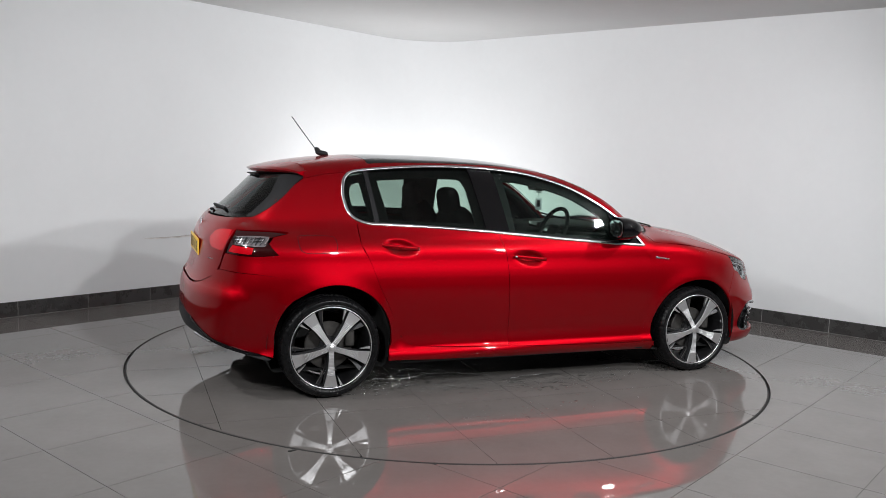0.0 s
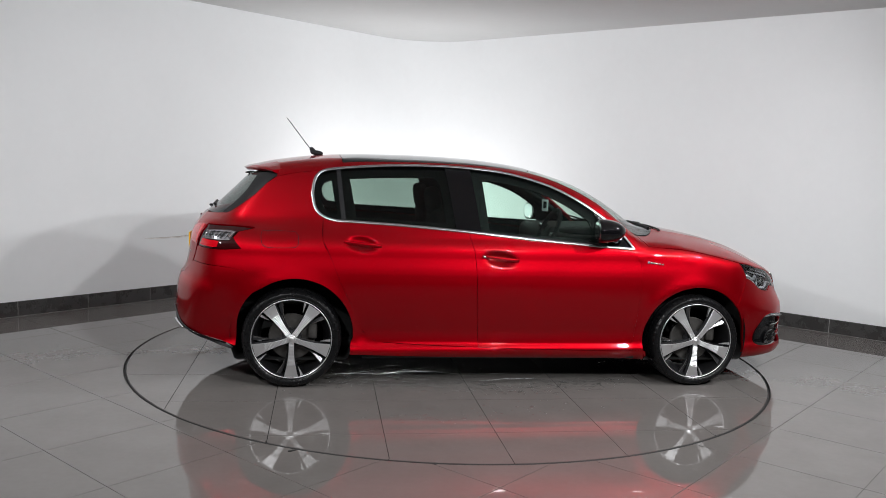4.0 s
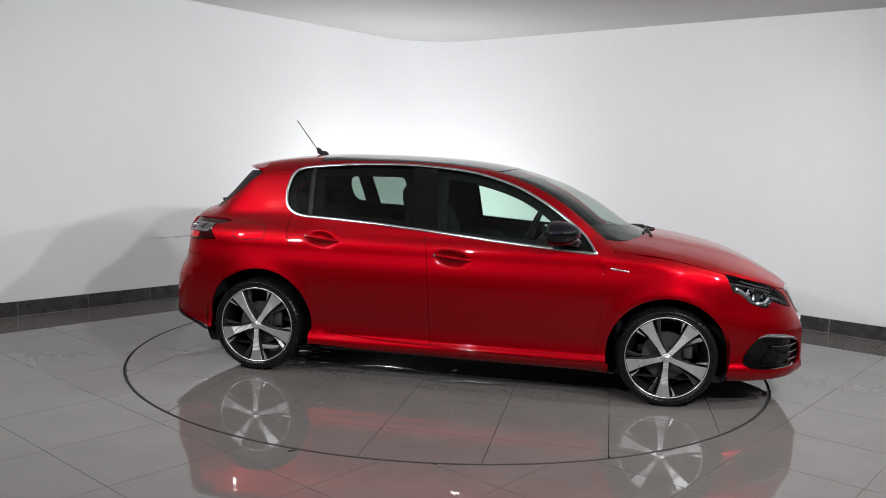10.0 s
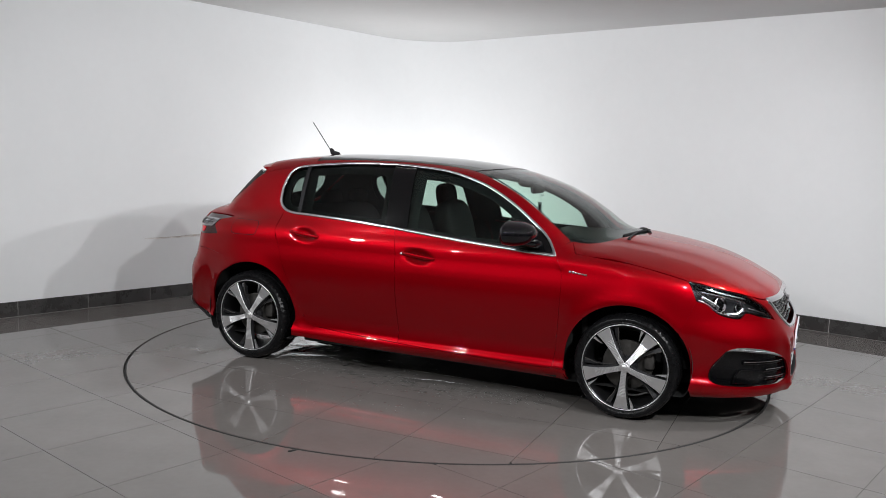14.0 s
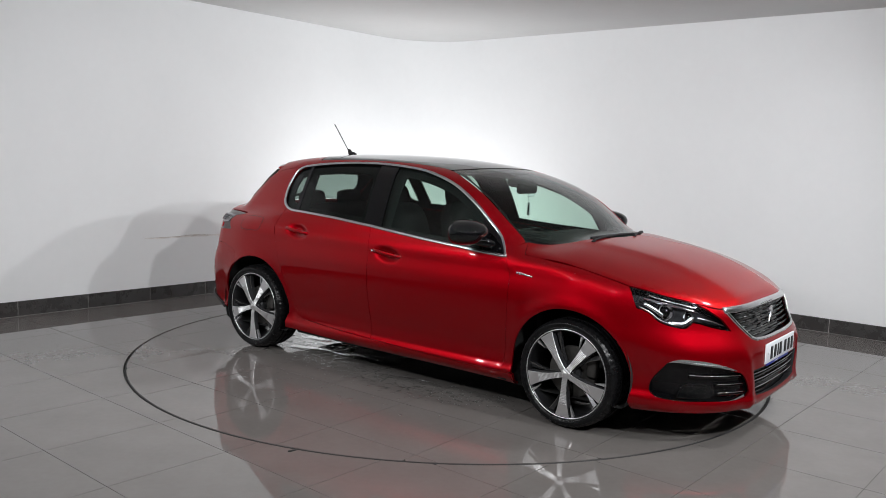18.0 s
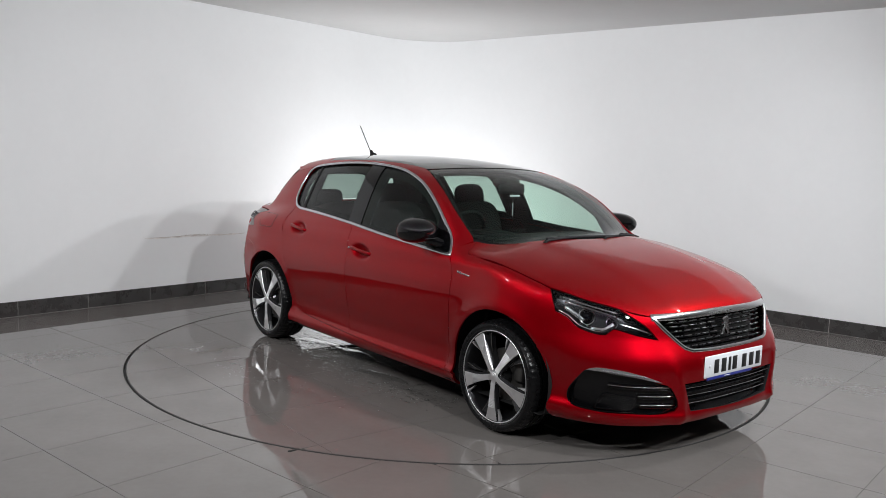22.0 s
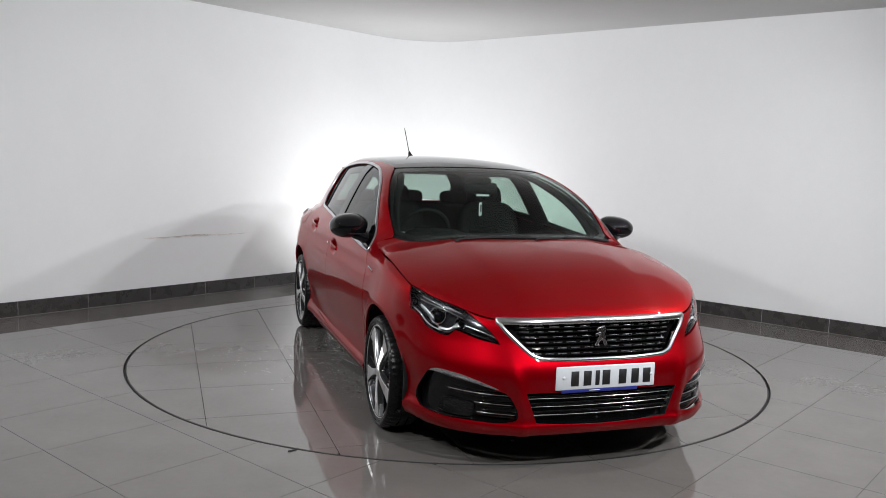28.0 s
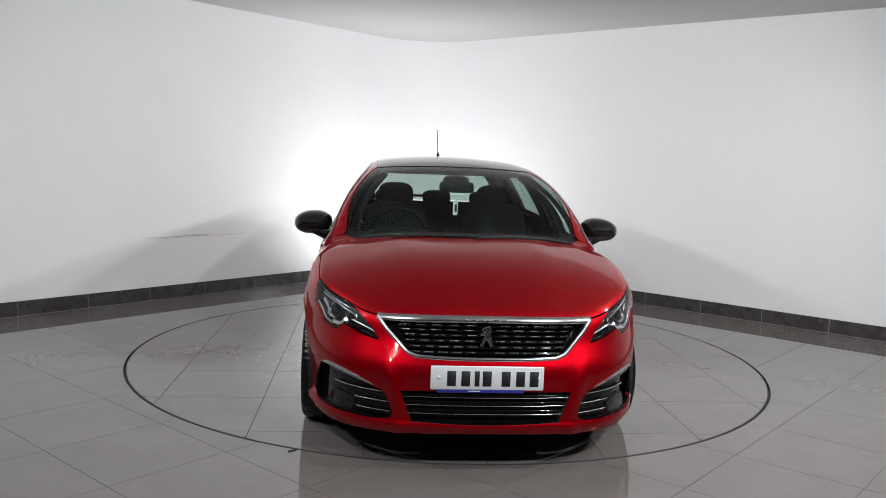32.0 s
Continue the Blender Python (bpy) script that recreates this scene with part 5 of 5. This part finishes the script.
# roof spoiler
nx, ny = 9, 25
verts, faces = [], []
for layer in (0, 1):
    for i in range(nx):
        u = i / (nx - 1)
        for j in range(ny):
            v = -1 + 2 * j / (ny - 1)
            a = .525 * v
            xb = -.350 + .200 * abs(v) ** 2.4
            x = -.09 - .02 * (1 - v * v) + (xb + .09) * u
            z = float(roof_x(np.array([x]))[0]) - .05 * (a / .6) ** 2 + .004 * u - .030 * abs(v) ** 5
            t = (.060 - .036 * u) * (1 - .35 * abs(v) ** 4)
            verts.append(at_car(x - (.018 * u if layer else 0) * -1, a, z - (t if layer else 0) - (.006 * (u > .99) if not layer else 0)))
for layer in (0, 1):
    for i in range(nx - 1):
        for j in range(ny - 1):
            b = layer * nx * ny + i * ny + j
            faces.append((b, b + 1, b + ny + 1, b + ny))
N = nx * ny
for j in range(ny - 1):
    faces.append(((nx - 1) * ny + j, (nx - 1) * ny + j + 1, N + (nx - 1) * ny + j + 1, N + (nx - 1) * ny + j))
for i in range(nx - 1):
    for j in (0, ny - 1):
        faces.append((i * ny + j, (i + 1) * ny + j, N + (i + 1) * ny + j, N + i * ny + j))
me = mesh_of("spoiler", verts, faces, PAINT)
bm = bmesh.new()
bm.from_mesh(me)
bmesh.ops.recalc_face_normals(bm, faces=bm.faces[:])
bm.to_mesh(me)
bm.free()
me.set_sharp_from_angle(angle=radians(40))
part("spoiler", me, PAINT, car, "red roof spoiler above the rear window")
bar("brake_light", (-.335, -.17, 1.300), (-.335, .17, 1.300), .03, .010, BLACK_MATT, car, .004)

# aerial
blob("aerial_foot", (.125, 0, 1.448), (.045, .017, .018), BLACK_MATT, car, .9, 20, turn=(0, 6, 0))
bar("aerial_mast", (.095, 0, 1.455), (-.082, 0, 1.682), .0055, .0055, BLACK_MATT, car, .001, up=(0, 1, 0))
blob("aerial_stub", (.098, 0, 1.462), (.018, .011, .030), BLACK_MATT, car, .9, 14, turn=(0, -38, 0))

# wipers
for a, b, piv in (((2.455, -.36, .985), (2.505, .21, .985), (2.50, -.42, .97)), ((2.475, .26, .985), (2.36, .64, .99), (2.53, .05, .97))):
    w = new("wiper")
    w.parent = car
    w["label"] = "black windscreen wiper"
    A, B = on([a], WS)[0], on([b], WS)[0]
    mid = (A + B) / 2
    bead("blade", [tuple(A), tuple(on([tuple(mid)], WS)[0]), tuple(B)], BLACK_MATT, w, wide=.012, high=.010, lift=.002)
    P = on([piv], WS)[0]
    bead("arm", [tuple(P), tuple((P + mid) / 2 + np.array([.003, 0, .005])), tuple(mid)], BLACK_MATT, w, wide=.012, high=.007, lift=.007)
    blob("pivot", tuple(P), (.013, .013, .008), BLACK_MATT, w, .9, 14)
w = new("rear_wiper")
w.parent = car
w["label"] = "black rear wiper with a wet blade"
A, B = on([(-.53, -.26, 1.075)], RG)[0], on([(-.575, .10, 1.09)], RG)[0]
bead("blade", [tuple(A), tuple(B)], BLACK_MATT, w, wide=.016, high=.014, lift=.006)
blob("pivot", tuple(on([(-.59, .0, 1.06)], RG)[0] + np.array([-.006, 0, .004])), (.014, .020, .009), BLACK_MATT, w, .9, 16)

# ---- the cabin ----
dash = part("dashboard", bm_box(*at_car(2.03, 0, .86), .52, 1.40, .20, .06, 4), CABIN, car, "dark soft dashboard")
blob("dash_hood", (1.99, -.37, .965), (.17, .19, .045), CABIN, dash, .8, 24)
blob("dash_shelf", (2.16, 0, .945), (.30, .62, .035), CABIN, dash, .6, 32)
part("centre_screen", bm_box(*at_car(1.80, .02, .93), .02, .20, .12, .006, 2), BLACK_GLOSS, dash)
wheel = new("steering_wheel")
wheel.parent = car
wheel["label"] = "black leather steering wheel"
m = Matrix.Translation(at_car(1.725, -.37, .955)) @ Matrix.Rotation(radians(-66), 4, "Y")
ring = [(.172 + .015 * math.cos(a), .015 * math.sin(a)) for a in np.linspace(0, 2 * math.pi, 13)]
v, f = lathe(ring, 40, "z")
part("wheel_rim", mesh_of("wheel_rim", [m @ Vector(q) for q in v], f, CABIN), CABIN, wheel)
part("wheel_boss", bm_box(0, 0, -.01, .10, .13, .04, .015, 3, m=m), CABIN, wheel)
part("wheel_spoke", bm_box(0, 0, -.006, .03, .32, .014, .004, 2, m=m), SATIN, wheel)
for s in (-1, 1):
    bead("pillar_trim", [(2.13, s * .655, .985), (1.99, s * .630, 1.105), (1.83, s * .585, 1.205), (1.66, s * .520, 1.285), (1.52, s * .475, 1.335)], CABIN, car, wide=.050, high=.018, normal=(.55, s * .30, .78), lift=-.020, label="dark inner trim of the windscreen pillar")
    bead("rail_trim", [(2.12, s * .9, 1.018), (1.99, s * .9, 1.122), (1.85, s * .9, 1.215), (1.67, s * .9, 1.302), (1.48, s * .9, 1.352), (1.04, s * .9, 1.392), (.55, s * .9, 1.388), (.27, s * .9, 1.362)], CABIN, car, wide=.080, high=.010, d=(0, s, 0), lift=-.060, label="dark inner trim of the roof rail")
for s in (-1, 1):
    seat = new("front_seat")
    seat.parent = car
    seat["label"] = "dark cloth front seat"
    blob("cushion", (1.28, s * .37, .52), (.27, .25, .09), CLOTH, seat, .55, 28)
    blob("backrest", (1.02, s * .37, .82), (.09, .245, .31), CLOTH, seat, .55, 32, turn=(0, -14, 0))
    blob("headrest", (.915, s * .37, 1.150), (.052, .132, .100), CLOTH, seat, .62, 28, turn=(0, -10, 0))
    for k in (-.05, .05):
        bar("headrest_post", (.935, s * .37 + k, 1.06), (.92, s * .37 + k, 1.14), .012, .012, SATIN, seat, .003, up=(0, 1, 0))
bench = new("rear_seat")
bench.parent = car
bench["label"] = "dark cloth rear bench with headrests"
blob("cushion", (.50, 0, .52), (.27, .62, .09), CLOTH, bench, .5, 32)
blob("backrest", (.20, 0, .80), (.08, .62, .28), CLOTH, bench, .45, 32, turn=(0, -20, 0))
for y in (-.40, 0, .40):
    blob("headrest", (.10, y, 1.105), (.045, .12, .060), CLOTH, bench, .6, 24, turn=(0, -12, 0))
part("parcel_shelf", bm_box(*at_car(-.16, 0, .985), .42, 1.20, .02, .008, 2), CABIN, car)
part("console", bm_box(*at_car(1.45, 0, .56), .80, .22, .24, .05, 3), CABIN, car)
mirror = part("cabin_mirror", bm_box(*at_car(1.775, .0, 1.258), .040, .225, .070, .024, 3), CABIN, car, "black cabin mirror")
blob("sensor_box", (1.72, 0, 1.298), (.08, .085, .036), CABIN, car, .7, 20)
card = Matrix.Translation(at_car(1.80, -.006, 1.122)) @ Matrix.Rotation(radians(230), 4, "Z")
tag = part("hanging_tag", bm_box(0, 0, 0, .005, .050, .086, .002, 2, m=card), WHITE_PLATE, car, "cream card tag hung from the cabin mirror")
for side in (-1, 1):
    part("tag_print", bm_box(side * .0030, 0, .004, .0012, .026, .050, .0004, 1, m=card), BLACK_MATT, tag)
# plain white strip just below the cabin mirror
part("white_strip", bm_box(*at_car(1.805, .004, 1.212), .006, .088, .012, .002, 2), WHITE_PLATE, tag, "white strip just below the cabin mirror")
bar("tag_cord", (1.79, -.006, 1.24), (1.80, -.006, 1.165), .002, .002, INK, tag, .0005, up=(1, 0, 0))
part("bulkhead", bm_box(*at_car(2.34, 0, .62), .04, 1.40, .56, .01, 1), DARK, car)
part("boot_floor", bm_box(*at_car(-.25, 0, .45), .80, 1.10, .04, .01, 1), CABIN, car)
part("nose_backing", bm_box(*at_car(3.19, 0, .46), .12, 1.20, .40, .02, 1), DARK, car)
part("lower_shield", bm_box(*at_car(3.02, 0, .205), .55, 1.10, .03, .01, 1), DARK, car)


# black side strips of the rear window
for s in (-1, 1):
    q = [(-.125, s * .558, 1.289), (-.25, s * .600, 1.176), (-.35, s * .601, 1.10), (-.42, s * .568, 1.062)]
    q2 = [(-.42, s * .568, 1.062), (-.46, s * .515, 1.060), (-.395, s * .525, 1.11), (-.30, s * .515, 1.19), (-.22, s * .43, 1.296)]
    sheet("window_edge_strip", outline(q, q2, [q2[-1], q[0]]), RG, BLACK_MATT, car, step=.05, off=.002, bevel=.002, skirt=.004, label="black rear window edge")

# ---- marks on the wall and floor, water under the car ----
SCUFF = material("brown_scuff", (.30, .22, .17), rough=.9, noise_amount=.4, noise_scale=40)
PALE_SCUFF = material("pale_scuff", (.72, .70, .68), rough=.9, noise_amount=.3, noise_scale=20)
WATER = pane("clear_water", (.985, .99, .99), .02, .045)


def wall_mark(y0, y1, z, h, mat, wob):
    """An uneven thin streak on the white wall."""
    n = 26
    verts, faces = [], []
    for i in range(n):
        u = i / (n - 1)
        y = y0 + (y1 - y0) * u
        c = z + wob * noise.noise(Vector((y * 5, z * 7, 1)))
        w = h * (.25 + .75 * abs(noise.noise(Vector((y * 23, 3, z * 11))))) * min(1, 6 * u, 6 * (1 - u))
        verts += [(WX + .0025, y, c - w / 2), (WX + .0025, y, c + w / 2), (WX - .002, y, c)]
    for i in range(n - 1):
        faces.append((i * 3, i * 3 + 1, i * 3 + 4, i * 3 + 3))
    return mesh_of("scuff", grid_points(verts), faces, mat, smooth=False)


scuffs = thing("wall_scuff", "brown scuff and scrape marks on the white wall", "scuff mark")
inv = GRID.inverted()
ys = [(inv @ Vector((x, y, 0))).y for x, y in ((-2.898, 1.576), (-2.424, 2.19), (-2.153, 2.541), (-2.65, 1.90), (-2.45, 2.15))]
part("scrape", wall_mark(ys[0], ys[1], .597, .006, SCUFF, .006), SCUFF, scuffs)
part("scrape", wall_mark(ys[3], ys[4], .604, .007, SCUFF, .003), SCUFF, scuffs)
part("smear", wall_mark(ys[0] - .01, ys[2], .590, .030, PALE_SCUFF, .008), PALE_SCUFF, scuffs)
chip = bm_box(0, 0, .0025, .012, .045, .005, .001, 1)
for v in chip.verts:
    v.co = Matrix.Translation((-.737, -2.158, 0)) @ Matrix.Rotation(radians(-48), 4, "Z") @ v.co
tagged(part("floor_clip", chip, GAP, None), "small black metal clip beside the turntable ring", "clip")


def droplets(rng, clusters):
    """Flat beads and streaks of water lying on the tiles."""
    verts, faces = [], []
    for cx, cy, sx, sy, turn, n in clusters:
        for _ in range(2 * n):
            u, v = rng.gauss(0, 1), rng.gauss(0, 1)
            ca, sa = math.cos(turn), math.sin(turn)
            x, y = cx + u * sx * ca - v * sy * sa, cy + u * sx * sa + v * sy * ca
            if math.hypot(x, y) > RING - .05:
                continue
            r = rng.uniform(.0020, .0060) * (1 + 1.6 * (rng.random() < .12))
            long, a0 = rng.uniform(1, 2.6), rng.gauss(turn, .5)
            h = r * rng.choice((.14, .22, .30, .40, .55))
            k, b = 9, len(verts)
            for f, z in ((1.0, .0003), (.9, h * .30), (.68, h * .62), (.36, h * .90)):
                for i in range(k):
                    t = 2 * math.pi * i / k
                    w = 1 + .22 * math.sin(3 * t + u * 9)
                    px, py = r * long * f * w * math.cos(t), r * f * w * math.sin(t)
                    verts.append((x + px * math.cos(a0) - py * math.sin(a0), y + px * math.sin(a0) + py * math.cos(a0), z))
            verts.append((x, y, h))
            for q in (0, 1, 2):
                for i in range(k):
                    j = (i + 1) % k
                    faces.append((b + q * k + i, b + q * k + j, b + (q + 1) * k + j, b + (q + 1) * k + i))
            faces += [(b + 3 * k + i, b + 3 * k + (i + 1) % k, b + 4 * k) for i in range(k)]
    return mesh_of("water", verts, faces, WATER)


drops = part("water", droplets(random.Random(5), [(-.75, -.72, .22, .10, .1, 323), (-.25, -.80, .30, .11, -.1, 357), (.35, -.90, .28, .09, .05, 255), (.80, -.82, .16, .08, .2, 187), (-1.0, -.42, .16, .09, .3, 102),
                                                        (-.40, -.50, .25, .10, 0, 102), (.1, -1.25, .35, .18, .2, 68), (1.35, -.35, .3, .2, 0, 68), (-.2, -1.5, .3, .1, 0, 34)]), WATER, turntable, "scattered drops and streaks of water on the tiles")
drops["kind"] = "stuff"
for px, py, rx, ry, a in ((-.78, -.66, .20, .07, .2), (-.30, -.62, .26, .08, -.05), (.30, -.78, .22, .05, .1), (-.95, -.36, .16, .08, .3)):
    n = 40
    ring = []
    for i in range(n):
        t = 2 * math.pi * i / n
        w = 1 + .35 * noise.noise(Vector((3 * math.cos(t), 3 * math.sin(t), px * 9)))
        ring.append((rx * w * math.cos(t), ry * w * math.sin(t)))
    verts = []
    for f, z in ((1.0, .0003), (.93, .0011), (.0, .0013)):
        verts += [(px + (x * math.cos(a) - y * math.sin(a)) * f, py + (x * math.sin(a) + y * math.cos(a)) * f, z) for x, y in ring]
    faces = [(q * n + i, q * n + (i + 1) % n, (q + 1) * n + (i + 1) % n, (q + 1) * n + i) for q in (0, 1) for i in range(n)]
    me = mesh_of("puddle", verts, faces, WATER)
    part("puddle", me, WATER, turntable, "thin film of water on the tiles")


# drops left along the car's seams and edges
def seam_drops(rng):
    verts, faces = [], []
    lines = [(SEAM_REAR, 14), (SEAM_MID, 10), (SEAM_FRONT, 9), (DLO_LOW[2:10], 16), ([(-.30, .853), (-.45, .846), (-.58, .85)], 8), ([(-.19, .962), (.015, .960), (.03, .885), (-.16, .872)], 10),
             ([(2.955, .79), (2.99, .712), (2.945, .596)], 5), ([(.55, .276), (1.172, .252), (2.195, .232)], 16), ([(2.30, .90), (2.6, .86), (2.9, .80)], 6)]
    for s in (-1, 1):
        for pts, n in lines:
            way = smooth_path([(x, s * .9, z) for x, z in pts], .01)
            for _ in range(n):
                q = np.array(rng.choice(way)) + np.array([rng.gauss(0, .003), 0, rng.gauss(0, .003)])
                p = on([tuple(q)], (0, s, 0))
                nn = normals(p)[0]
                r = rng.uniform(.0026, .0050)
                m = Matrix.Translation(at_car(*p[0])) @ Vector(nn).to_track_quat("Z", "Y").to_matrix().to_4x4()
                b, k = len(verts), 8
                for f, h in ((1, -.3), (.85, .45), (.45, .75)):
                    verts += [tuple(m @ Vector((r * f * math.cos(2 * math.pi * i / k), r * f * math.sin(2 * math.pi * i / k), r * h))) for i in range(k)]
                verts.append(tuple(m @ Vector((0, 0, r * .85))))
                for w in (0, 1):
                    faces += [(b + w * k + i, b + w * k + (i + 1) % k, b + (w + 1) * k + (i + 1) % k, b + (w + 1) * k + i) for i in range(k)]
                faces += [(b + 2 * k + i, b + 2 * k + (i + 1) % k, b + 3 * k) for i in range(k)]
    return mesh_of("water_drops", verts, faces, WATER)


wet = part("water_drops", seam_drops(random.Random(11)), WATER, car, "small clear water drops along the seams")
wet["kind"] = "stuff"

def motions():
    rows = [(t, pose(0, 0, 0, 0, 0, a)) for t, a in TURN]
    walk(car, rows)
    walk(turntable, rows)


motions()
